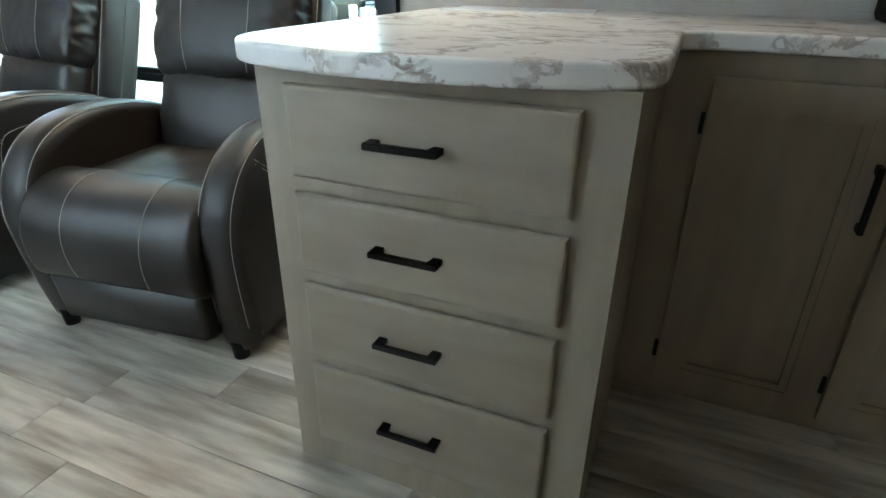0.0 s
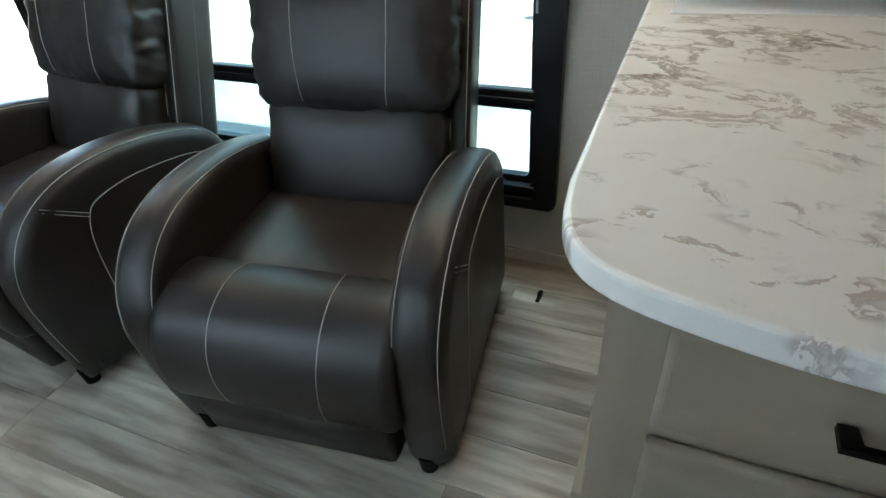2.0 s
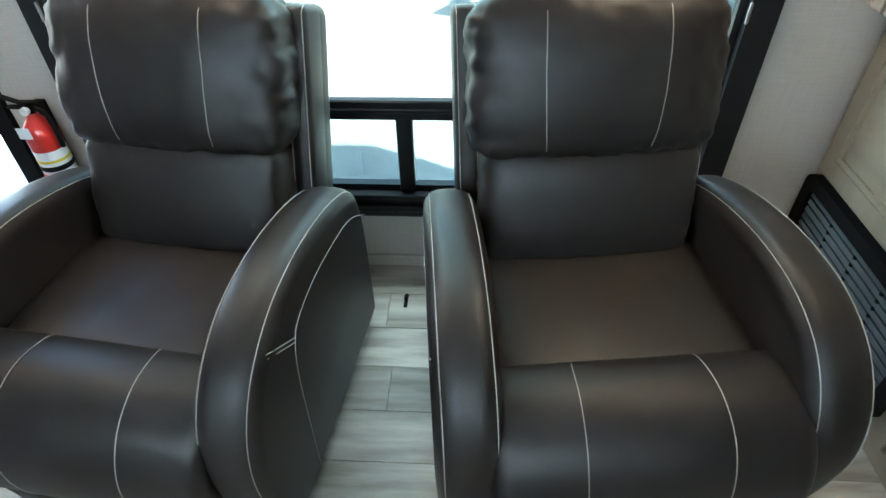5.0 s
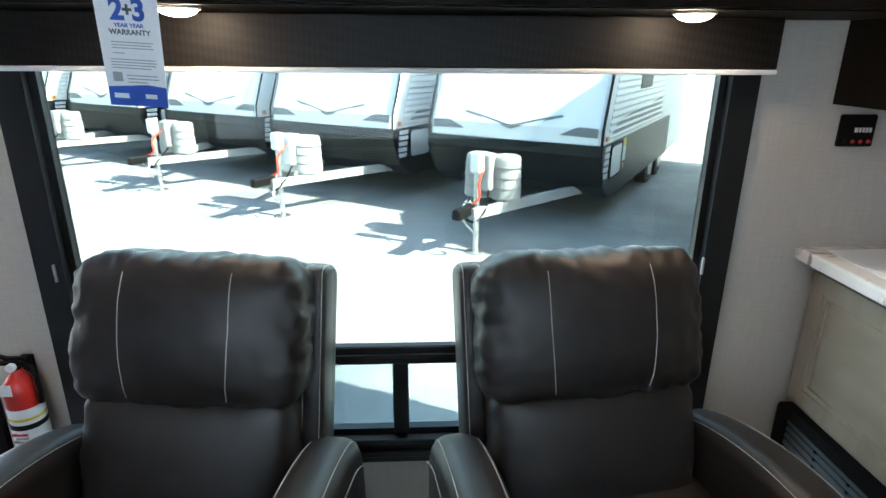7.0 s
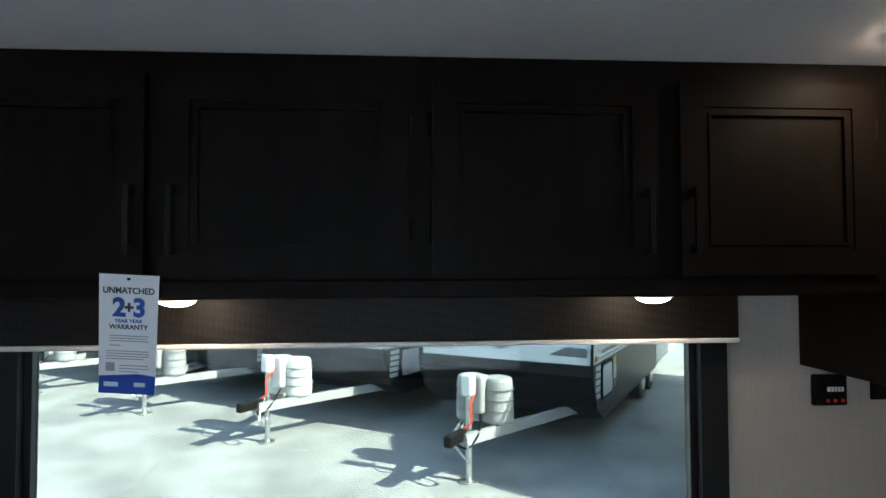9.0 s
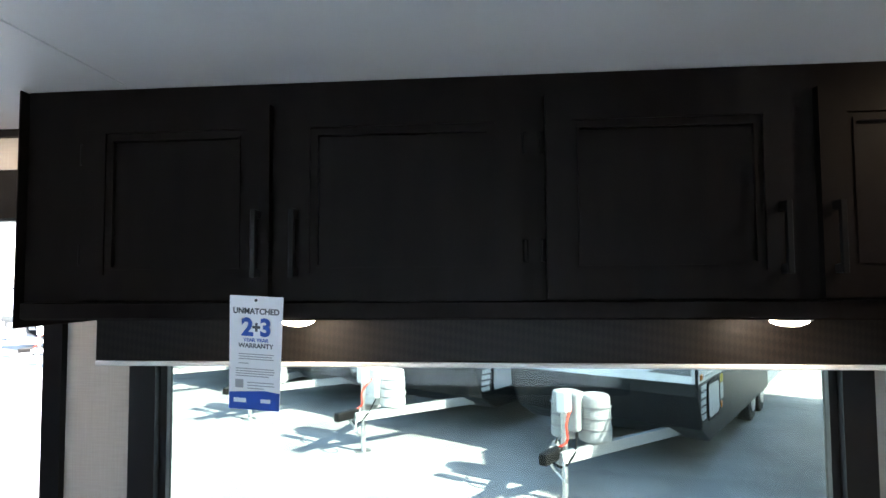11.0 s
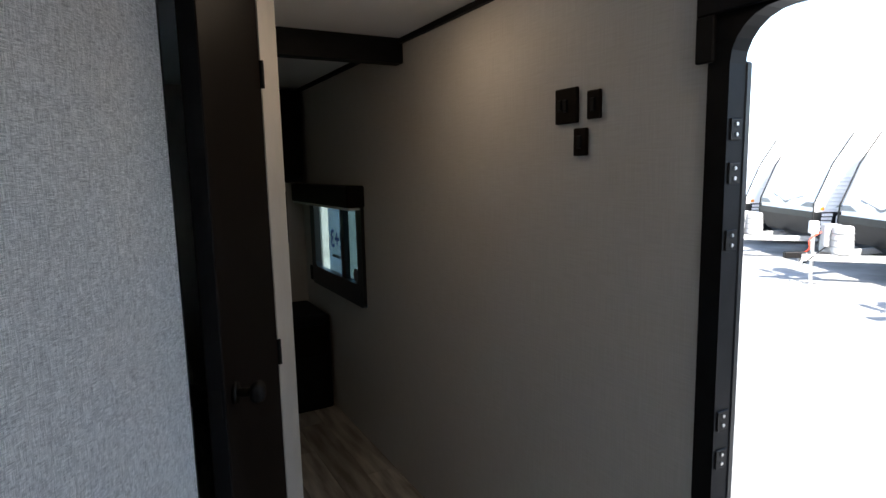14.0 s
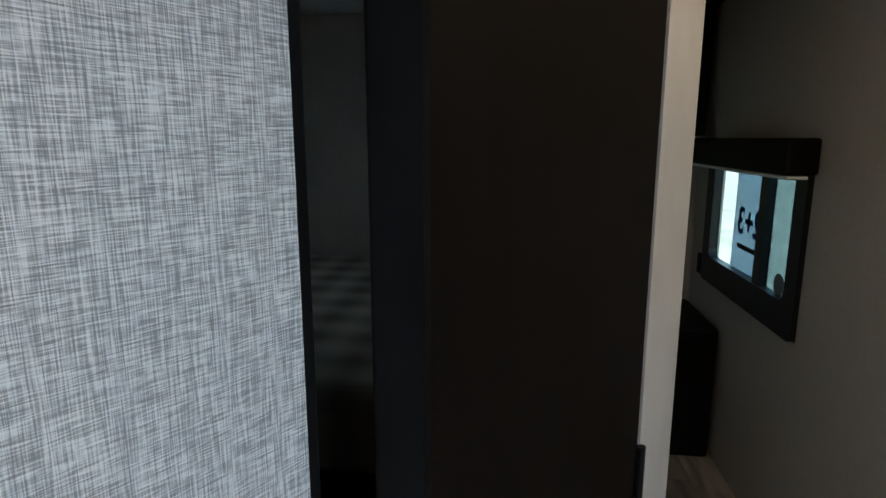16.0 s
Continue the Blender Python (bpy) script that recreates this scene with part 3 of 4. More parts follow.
# ---------------------------------------------------------------- cabinet fronts
def raised_door(parent, w, h, mat, matv, hinge_side=0, handle=None, at=Matrix(), rail=0.055, hinges=True, name="door", seat=0.0):
    """A shaker door with a recessed panel and stepped moulding, in the x-z plane, facing -y, lower left corner at its origin."""
    d = part(name, ring_prism([(0, 0), (w, 0), (w, h), (0, h)], [(rail, rail), (w - rail, rail), (w - rail, h - rail), (rail, h - rail)], -0.019, 0, "y"), mat, parent)
    d.matrix_local = at
    r = rail
    part("moulding", ring_prism([(r, r), (w - r, r), (w - r, h - r), (r, h - r)], [(r + 0.012, r + 0.012), (w - r - 0.012, r + 0.012), (w - r - 0.012, h - r - 0.012), (r + 0.012, h - r - 0.012)], -0.0145, -0.001, "y",
                                bm=ring_prism([(r + 0.012, r + 0.012), (w - r - 0.012, r + 0.012), (w - r - 0.012, h - r - 0.012), (r + 0.012, h - r - 0.012)],
                                              [(r + 0.018, r + 0.018), (w - r - 0.018, r + 0.018), (w - r - 0.018, h - r - 0.018), (r + 0.018, h - r - 0.018)], -0.017, -0.001, "y")), mat, d)
    part("panel", box(r + 0.017, w - r - 0.017, -0.008, -0.001, r + 0.017, h - r - 0.017), matv, d)
    if handle:
        hx, hz, upright = handle
        bar_handle(d, hx, -0.019, hz, 0.128, upright)
    if hinges:
        hx = -0.008 if hinge_side == 0 else w + 0.008
        for hz in (0.10, h - 0.10):
            part("hinge", cylinder(0.005, hz - 0.024, hz + 0.024, hx, -0.008, n=10, bevel=0.002), M_BLACKMETAL, d, "black barrel hinge")
    return d


def bar_handle(parent, x, y, z, length=0.128, upright=False):
    h = length / 2
    a = [(-h - 0.009, 0), (-h - 0.009, -0.030), (h + 0.009, -0.030), (h + 0.009, 0), (h - 0.009, 0), (h - 0.012, -0.020), (-h + 0.012, -0.020), (-h + 0.009, 0)]
    bm = prism(a, -0.0065, 0.0065, "z", bevel=0.002, seg=1)
    ob = part("handle", bm, M_BLACKMETAL, parent, "black bar handle", smooth=False)
    ob.matrix_local = pose(x, y, z, 0, 90 if upright else 0, 0)
    return ob


# overhead cabinet
oc = thing("overhead_cabinet", "dark-stained overhead cabinet with four panelled doors below the ceiling", "cabinet")
CY = -0.31
part("body", box(-0.074, 2.155, CY, -0.001, 1.545, CEIL - 0.001), M_DARKWOOD, oc)
part("end_panel", box(-0.080, -0.0745, CY - 0.025, -0.001, 1.528, CEIL - 0.002, 0.002, 1), M_DARKWOOD, oc)
part("light_rail", box(-0.074, 2.155, CY - 0.012, CY - 0.001, 1.548, 1.585, 0.002, 1), M_DARKWOOD, oc)
for x0, x1, hs in ((0.074, 0.511, 1), (0.547, 1.060, 0), (1.112, 1.608, 1), (1.662, 2.118, 0)):
    w, h = x1 - x0, 0.43
    raised_door(oc, w, h, M_DARKWOOD, M_DARKWOOD, 1 - hs, (w - 0.024 if hs else 0.024, 0.12, True), pose(x0, CY - 0.0005, 1.592))
val = thing("window_valance", "black carbon-weave window valance with white lower rail", "valance")
part("board", box(-0.05, 1.925, -0.10, -0.032, 1.425, 1.5445, 0.003, 1), M_CARBON, val)
part("rail", box(-0.05, 1.925, -0.103, -0.03, 1.412, 1.4245, 0.003, 1), M_WHITE, val, "white lower rail")
kc = thing("wall_cabinet", "brown wooden kitchen wall cabinet hanging over the counter", "cabinet")
part("body", box(2.156, 3.6, CY, -0.001, 1.335, CEIL - 0.001, 0.002, 1), M_DARKWOOD, kc)
for x0 in (2.20, 2.66, 3.12):
    raised_door(kc, 0.43, 0.66, M_DARKWOOD, M_DARKWOOD, 0, (0.40, 0.12, True), pose(x0, CY - 0.0005, 1.37))


def puck(x, y, z, r=0.06, name="ceiling_light"):
    t = thing(name, "round white recessed lamp with a glowing warm lens", "lamp", x, y, z, group=name)
    bm = bmesh.new()
    bmesh.ops.create_uvsphere(bm, u_segments=24, v_segments=12, radius=1)
    bmesh.ops.delete(bm, geom=[v for v in bm.verts if v.co.z > 0.01], context='VERTS')
    for v in bm.verts:
        v.co = Vector((v.co.x * r * 0.86, v.co.y * r * 0.86, v.co.z * (0.014 if r > 0.05 else 0.015) - 0.004))
    part("lens", bm, M_LAMP, t, "glowing lens", smooth=True)
    part("bezel", cylinder(r, -0.005, 0, n=32, r2=r * 1.02, bevel=0.001), M_WHITE, t)
    return t


for x, y in ((-0.40, -0.29), (-1.735, -0.35), (2.08, -0.50)):
    puck(x, y, CEIL)
for x in (0.546, 1.635):
    puck(x, -0.235, 1.5445, 0.045, "under_cabinet_light")
rv = thing("roof_vent", "white round ceiling vent trim ring", "vent", 1.74, -0.80, CEIL)
part("ring", ring_prism(rounded(-0.14, 0.14, -0.14, 0.14, 0.139, 10), rounded(-0.12, 0.12, -0.12, 0.12, 0.119, 10), -0.012, 0, "z"), M_WHITE, rv)
part("grille", cylinder(0.119, -0.006, 0, n=36), M_WHITE, rv)

# ---------------------------------------------------------------- peninsula and kitchen base
PX0, PX1, PY = 2.215, 2.858, -1.12
pen = thing("peninsula_cabinet", "greige wooden peninsula cabinet with four drawers and a side door", "cabinet")
part("body", box(PX0, PX1, PY, -0.001, 0.0, 0.893), M_GREIGE_V, pen)
part("plinth", box(PX0 - 0.006, PX0 - 0.0005, PY + 0.02, -0.02, 0.0, 0.06, 0.002, 1), M_GREIGE, pen)
for z0, z1 in ((0.70, 0.866), (0.508, 0.672), (0.314, 0.482), (0.085, 0.286)):
    d = part("drawer_front", prism([(2.282, z0), (2.785, z0), (2.785, z1), (2.282, z1)], PY - 0.019, PY - 0.0005, "y", bevel=0.009, seg=3), M_GREIGE, pen)
    bar_handle(d, 2.514, PY - 0.019, (z0 + z1) / 2 + 0.001, 0.112)
# side door, vent and lower panel on the face towards the chairs
SIDE = pose(PX0, -0.015, 0, 0, 0, -90)
raised_door(pen, 0.535, 0.415, M_GREIGE_V, M_GREIGE, 1, (0.445, 0.25, True), SIDE @ pose(0.015, 0, 0.448), rail=0.05)
part("stile", box(PX0 - 0.012, PX0 - 0.0005, -0.71, -0.60, 0.06, 0.89, 0.002, 1), M_GREIGE_V, pen)
raised_door(pen, 0.34, 0.33, M_GREIGE_V, M_GREIGE, 1, None, SIDE @ pose(0.715, 0, 0.075), rail=0.05, hinges=False, name="access_panel")
hv = thing("heater_vent", "black louvred heater vent grille on the cabinet side", "vent")
part("frame", ring_prism(rounded(-0.655, -0.012, 0.10, 0.425, 0.03), rounded(-0.615, -0.055, 0.14, 0.385, 0.01), PX0 - 0.03, PX0 - 0.0005, "x"), M_BLACK, hv)
part("back_plate", box(PX0 - 0.004, PX0 - 0.0008, -0.62, -0.05, 0.135, 0.39), M_BLACK, hv)
for i in range(10):
    z = 0.1415 + i * 0.0245
    part("slat", prism([(PX0 - 0.020, z), (PX0 - 0.017, z + 0.0150), (PX0 - 0.012, z + 0.0150), (PX0 - 0.015, z)], -0.616, -0.054, "y"), M_SLAT, hv)
    for ty in (-0.47, -0.335, -0.20):
        part("rivet", box(PX0 - 0.0215, PX0 - 0.015, ty - 0.004 + 0.0012 * i, ty + 0.004 + 0.0012 * i, z + 0.014, z + 0.0215), M_BLACK, hv)
ol = thing("power_outlet", "black power outlet with white label on the cabinet side", "outlet")
part("plate", box(PX0 - 0.0255, PX0 - 0.0195, -0.855, -0.79, 0.20, 0.31, 0.003, 2), M_BLACK, ol)
part("label", box(PX0 - 0.0225, PX0 - 0.0195, -0.90, -0.862, 0.25, 0.33), M_WHITE, ol, "white paper label")

kb = thing("base_cabinet", "greige wooden kitchen base cabinet with panelled doors", "cabinet")
part("body", box(PX1 + 0.001, RIGHT - 0.001, -0.545, -0.001, 0.0, 0.893), M_GREIGE_V, kb)
for i, x0 in enumerate((2.958, 3.345, 3.732)):
    raised_door(kb, 0.365, 0.80, M_GREIGE_V, M_GREIGE_V, 0, (0.335, 0.58, True), pose(x0, -0.5455, 0.04), rail=0.058)

# countertop outline with the stepped inner corner
cx = [(2.14, -0.003), (RIGHT - 0.002, -0.003), (RIGHT - 0.002, -0.572)]
inner = [(2.97, -0.572), (2.925, -0.580), (2.882, -0.61)]
front = [(2.885, -1.00), (2.88, -1.07), (2.858, -1.112), (2.80, -1.14), (2.70, -1.172), (2.55, -1.197), (2.42, -1.195), (2.30, -1.175), (2.22, -1.15), (2.175, -1.115), (2.15, -1.06), (2.14, -0.98)]
outl = cx + inner + [tuple(v.xy) for v in smooth_line([(*q, 0) for q in front], 4)]
ct = structure("worktop", prism(outl, 0.8935, 0.932, bevel=0.008, seg=3), M_MARBLE, "continuous white marble-look laminate worktop with rounded corner", "worktop")
ct["kind"] = "thing"
pl = thing("paper_sheet", "blank white paper sheet lying on the worktop", "paper")
part("sheet", prism([(2.195, -0.265), (2.632, -0.22), (2.61, -0.03), (2.20, -0.05)], 0.9325, 0.9345), M_CARD, pl)
ap = thing("countertop_appliance", "black appliance standing on the worktop corner", "appliance")
part("body", box(3.30, 3.62, -0.30, -0.08, 0.9325, 1.16, 0.02), M_BLACK, ap)


# ---------------------------------------------------------------- recliners
def splay(y, z):
    """How far an arm bows outwards: most at its rounded front, none at the back and the foot."""
    return 0.012 * max(0.0, min(1.0, (-y - 0.22) / 0.6)) * max(0.0, min(1.0, (z - 0.02) / 0.36))


def recliner():
    t = thing("recliner", "dark brown-grey leather recliner with pale contrast stitching", "armchair", group="recliners")
    prof = [tuple(v.xy) for v in smooth_line([(q[0], q[1], 0) for q in (
        (-0.17, 0.05), (-0.175, 0.28), (-0.19, 0.46), (-0.24, 0.55), (-0.34, 0.602), (-0.48, 0.637), (-0.62, 0.648), (-0.745, 0.632), (-0.845, 0.582),
        (-0.912, 0.50), (-0.942, 0.40), (-0.938, 0.29), (-0.918, 0.15), (-0.895, 0.035))], 4)]
    for s in (-1, 1):
        a, b = sorted((s * 0.373, s * 0.248))
        abm = prism(prof, a, b, "x", bevel=0.045, seg=6)
        for v in abm.verts:
            v.co.x += s * splay(v.co.y, v.co.z)
        arm = part("armrest", abm, M_LEATHER, t, smooth=True)
        for x in (a + 0.016, b - 0.016):
            line = [(x + s * splay(y, z), y, z) for y, z in prof[9:-3]]
            part("stitching", tube([Vector(q) + (Vector(q) - Vector((q[0], -0.5, 0.25))).normalized() * -0.0092 for q in line], 0.0012, 5), M_STITCH, arm, "pale stitching")
        xo = s * 0.3735
        part("stitching", tube([(xo + s * splay(y, z), y, z) for y, z in (v.xy for v in smooth_line([(-0.20, 0.44, 0), (-0.33, 0.515, 0), (-0.53, 0.548, 0), (-0.655, 0.540, 0), (-0.702, 0.508, 0), (-0.726, 0.41, 0), (-0.728, 0.22, 0), (-0.725, 0.07, 0)], 4))], 0.0012, 5), M_STITCH, arm, "pale stitching")
        for dz in (0.0, 0.012):
            part("stitching", tube([(xo + s * (splay(-0.70 - 0.13 * k, 0.5) - 0.005 * k * k), -0.702 - 0.135 * k, 0.504 + 0.095 * k + dz) for k in (0, 0.25, 0.5, 0.74)], 0.0012, 5), M_STITCH, arm, "pale stitching")
        for fy in (-0.88, -0.26):
            part("foot", cylinder(0.022, 0.0, 0.055, s * 0.305, fy, r2=0.027, n=14), M_BLACK, t, "short black foot")
    part("seat", superbox(0.54, 0.46, 0.20, 0.26, 20, wrinkle=0.003, seed=3, at=(0, -0.56, 0.382)), M_LEATHER, t, smooth=True)
    # leg-rest roll over the front
    rollp = [tuple(v.xy) for v in smooth_line([(-0.74, 0.36, 0), (-0.742, 0.465, 0), (-0.768, 0.496, 0), (-0.85, 0.503, 0), (-0.925, 0.468, 0), (-0.972, 0.40, 0), (-0.985, 0.32, 0), (-0.968, 0.24, 0), (-0.93, 0.215, 0)], 4)]
    lr = part("leg_rest", prism(rollp, -0.285, 0.285, "x", bevel=0.03, seg=4), M_LEATHER, t, smooth=True)
    for x in (-0.116, 0.116):
        part("stitching", tube([(x * (1 + 0.10 * math.sin(math.pi * i / 24)), y - 0.001, z + 0.001) for i, (y, z) in enumerate(rollp[5:-4])], 0.0012, 5), M_STITCH, lr, "pale stitching")
    part("front_panel", prism([(-0.93, 0.225), (-0.955, 0.22), (-0.935, 0.075), (-0.91, 0.065), (-0.78, 0.065), (-0.78, 0.225)], -0.25, 0.25, "x", bevel=0.015, seg=2), M_LEATHER, t, smooth=True)
    part("base", box(-0.24, 0.24, -0.90, -0.19, 0.055, 0.30, 0.01), M_LEATHER, t)
    # back
    tilt = Matrix.Translation((0, -0.335, 0.445)) @ Matrix.Rotation(radians(-17), 4, 'X')
    bs = part("back_shell", box(-0.285, 0.285, 0.06, 0.17, -0.18, 0.555, 0.03, 3), M_LEATHER, t, smooth=True)
    bs.matrix_local = tilt
    for s in (-1, 1):
        a, b = sorted((s * 0.235, s * 0.292))
        wing = part("wing", box(a, b, 0.0, 0.10, 0.10, 0.555, 0.018, 3), M_LEATHER, t, smooth=True)
        wing.matrix_local = tilt
        for xx in (a + 0.008, b - 0.008):
            part("stitching", tube([(xx, -0.0002, 0.12 + k * 0.0465) for k in range(10)] + [(xx, 0.006, 0.548), (xx, 0.02, 0.5552), (xx, 0.08, 0.5552)], 0.0012, 5), M_STITCH, wing, "pale stitching")
    lum = part("lumbar_cushion", superbox(0.49, 0.17, 0.31, 0.30, 28, wrinkle=0.005, seed=7, at=(0, -0.02, 0.115), puff=0.025, pucker=0.004), M_LEATHER, t, smooth=True)
    lum.matrix_local = tilt
    pil = part("head_cushion", superbox(0.535, 0.18, 0.355, 0.33, 46, wrinkle=0.008, seed=11, at=(0, -0.025, 0.405), puff=0.035, pucker=0.0075), M_LEATHER, t, smooth=True)
    pil.matrix_local = tilt
    bpy.context.view_layer.update()
    me = pil.data
    for s in (-1, 1):
        pts = []
        for k in range(26):
            a = k / 25
            z = 0.26 + 0.33 * a
            x = s * (0.118 + 0.005 * math.sin(a * 3.0)) - s * 0.006 * (1 - a) ** 3
            if z < 0.55:
                hit, loc, nrm, _ = pil.ray_cast(Vector((x, -1, z)), Vector((0, 1, 0)))
            else:
                hit, loc, nrm, _ = pil.ray_cast(Vector((x, -0.09 + (z - 0.55) * 2.6, 1.2)), Vector((0, 0, -1)))
            if hit:
                pts.append(loc + nrm * 0.0006)
        part("stitching", tube(pts, 0.0012, 5), M_STITCH, pil, "pale stitching")
    return t


rc = recliner()
WIDER = Matrix.Diagonal((1.012, 1, 1, 1))
rc.matrix_world = pose(0.472, -0.64, 0, 0, 0, -7.0) @ pose(0, 0.6, 0) @ WIDER
rc2 = copy_thing(rc, pose(1.484, -0.64, 0, 0, 0, 7.0) @ pose(0, 0.6, 0) @ WIDER)
tagged(rc2, "dark brown-grey leather recliner standing beside the peninsula cabinet")
for x in (0.974, 1.101, 1.927):
    fb = thing("floor_bracket", "small black metal hold-down bracket on the floor", "bracket", x, -0.185, 0, group="floor brackets")
    part("plate", box(-0.006, 0.006, -0.03, 0.03, 0, 0.006, 0.002, 1, bm=box(-0.005, 0.005, -0.006, 0.006, 0.005, 0.022, 0.002, 1)), M_BLACK, fb)

# ---------------------------------------------------------------- warranty card on the cabinet
wcard = thing("warranty_card", "white and blue printed warranty card hanging from the cabinet", "card", 0.492, CY - 0.035, 1.598, -2)
wcard.matrix_world = pose(0.492, CY - 0.035, 1.599, 6, 3.0, -3) @ Matrix.Diagonal((1.03, 1, 1.07, 1))
part("card", prism([(-0.059, -0.232), (0.053, -0.232), (0.059, 0.0), (-0.059, 0.0)], -0.0008, 0.0008, "y"), M_CARD, wcard)
part("print_band", prism([(-0.0588, -0.2318), (0.0528, -0.2318), (0.0538, -0.196), (0.02, -0.192), (-0.0578, -0.198)], -0.0016, -0.0009, "y"), M_BLUE, wcard, "blue band")
fl = pose(0, -0.0014, 0, 90, 0, 0)
lettering("print", "UNMATCHED", 0.0165, pose(0, -0.0014, -0.036, 90), M_DARKPRINT, wcard, 1.0, 0.0004)
lettering("print", "2", 0.049, pose(-0.019, -0.0014, -0.0795, 90), M_BLUE, wcard, 1.05, 0.0018)
lettering("print", "3", 0.049, pose(0.021, -0.0014, -0.0795, 90), M_BLUE, wcard, 1.05, 0.0018)
lettering("print", "+", 0.032, pose(0.001, -0.0018, -0.074, 90), M_DARKPRINT, wcard, 1.0, 0.0012)
lettering("print", "YEAR YEAR", 0.0095, pose(0, -0.0014, -0.0925, 90), M_BLUE, wcard, 1.15, 0.0002)
lettering("print", "WARRANTY", 0.0125, pose(0, -0.0014, -0.105, 90), M_DARKPRINT, wcard, 1.1, 0.0003)
for i, (z, a, b) in enumerate(((-0.118, -0.038, 0.040), (-0.123, -0.038, 0.036), (-0.128, -0.038, 0.040), (-0.137, -0.038, -0.016), (-0.148, -0.044, 0.040), (-0.153, -0.044, 0.042), (-0.158, -0.044, 0.040),
                               (-0.163, -0.044, 0.030), (-0.176, -0.018, 0.040), (-0.182, -0.018, 0.042), (-0.188, -0.018, 0.020))):
    part("print_bar", box(a, b, -0.0013, -0.0009, z - 0.0012, z + 0.0006), M_GREYPRINT, wcard)
part("print_block", box(-0.045, -0.027, -0.0013, -0.0009, -0.188, -0.171), M_GREYPRINT, wcard)
part("print_bar", box(-0.048, -0.020, -0.0022, -0.0017, -0.218, -0.209), M_CARD, wcard)
part("print_bar", box(0.012, 0.034, -0.0022, -0.0017, -0.217, -0.209), M_CARD, wcard)
part("tie", cylinder(0.003, -0.004, -0.0009, 0, -0.008, n=10, axis="y"), M_BLACK, wcard, "black tie")

# ---------------------------------------------------------------- wall fittings
for x0, x1, z0, z1, nm, lab in ((-1.383, -1.293, 1.632, 1.729, "thermostat", "dark brown square wall control panel"), (-1.255, -1.206, 1.637, 1.712, "light_switch", "dark brown single wall switch"),
                                (-1.306, -1.255, 1.542, 1.617, "light_switch", "dark brown wall switch plate")):
    s = thing(nm, lab, "switch")
    part("plate", box(x0, x1, -0.012, -0.0005, z0, z1, 0.004, 2), M_DARKWOOD, s)
    mxx, mz = (x0 + x1) / 2, (z0 + z1) / 2
    part("rocker", box(mxx - 0.010, mxx + 0.010, -0.016, -0.0115, mz - 0.018, mz + 0.018, 0.003, 1), M_BLACK, s)
    if nm == "thermostat":
        part("rocker", box(mxx - 0.034, mxx - 0.014, -0.016, -0.0115, mz - 0.012, mz + 0.018, 0.003, 1), M_BLACK, s)
st = thing("caution_sticker", "white caution sticker with a yellow header on the wall", "sticker")
part("sheet", box(-0.611, -0.529, -0.0022, -0.0006, 1.965, 2.028), M_CARD, st)
part("print_band", box(-0.610, -0.530, -0.003, -0.0023, 2.010, 2.027), M_YELLOW, st, "yellow header")
for i in range(5):
    part("print_bar", box(-0.604, -0.540 + 0.004 * (i % 2), -0.003, -0.0023, 2.001 - i * 0.0075, 2.0035 - i * 0.0075), M_GREYPRINT, st)
mo = thing("tank_monitor", "black tank monitor panel with white display and red buttons", "control panel")
part("plate", box(2.186, 2.285, -0.016, -0.0005, 1.222, 1.309, 0.005, 2), M_BLACK, mo)
part("display", box(2.225, 2.272, -0.018, -0.0155, 1.262, 1.274), M_WHITE, mo, "pale level display")
for i in range(4):
    part("button", cylinder(0.005, -0.020, -0.0155, 2.203 + i * 0.022, 1.237, n=12, axis="y"), M_RED if i else M_BLACKMETAL, mo, "red button")
    part("display_gap", box(2.2335 + i * 0.0095, 2.2352 + i * 0.0095, -0.0186, -0.0179, 1.2625, 1.2735), M_BLACK, mo)
ms = thing("light_switch", "black wall switch under the kitchen cabinet", "switch")
part("plate", box(2.36, 2.42, -0.012, -0.0005, 1.235, 1.30, 0.004, 2), M_BLACK, ms)
op = thing("power_outlet", "dark outlet plate on the bedroom wall", "outlet")
part("plate", box(-3.98, -3.93, -0.010, -0.0005, 0.78, 0.88, 0.003, 1), M_BLACK, op)

fe = thing("fire_extinguisher", "red fire extinguisher with white label on a wall bracket", "fire extinguisher", -0.095, -0.058, 0.285)
body = bmesh.new()
prf = [(0.0, 0.0), (0.040, 0.0), (0.046, 0.012), (0.046, 0.255), (0.040, 0.285), (0.024, 0.305), (0.016, 0.315), (0.016, 0.325), (0.0, 0.325)]
body = bmesh.new()
vs = [body.verts.new((r, 0, z)) for r, z in prf]
es = [body.edges.new((vs[i], vs[i + 1])) for i in range(len(vs) - 1)]
bmesh.ops.spin(body, geom=vs + es, axis=(0, 0, 1), cent=(0, 0, 0), angle=math.tau, steps=28)
bmesh.ops.remove_doubles(body, verts=body.verts, dist=0.0005)
part("cylinder", body, M_RED, fe, "red enamel cylinder", smooth=True)
part("label", cylinder(0.0466, 0.07, 0.215, n=28), M_CARD, fe, "white instruction label")
part("strap", cylinder(0.0475, 0.150, 0.166, n=28), M_BLACK, fe, "black strap")
for i in range(5):
    part("print_bar", box(-0.024 + 0.01 * (i % 2), 0.018, -0.0482, -0.0420, 0.085 + i * 0.012, 0.091 + i * 0.012), M_RED if i == 4 else M_GREYPRINT, fe)
part("print_band", cylinder(0.0471, 0.178, 0.186, n=28), M_YELLOW, fe, "yellow band")
part("valve", cylinder(0.014, 0.322, 0.355, n=16), M_BLACK, fe)
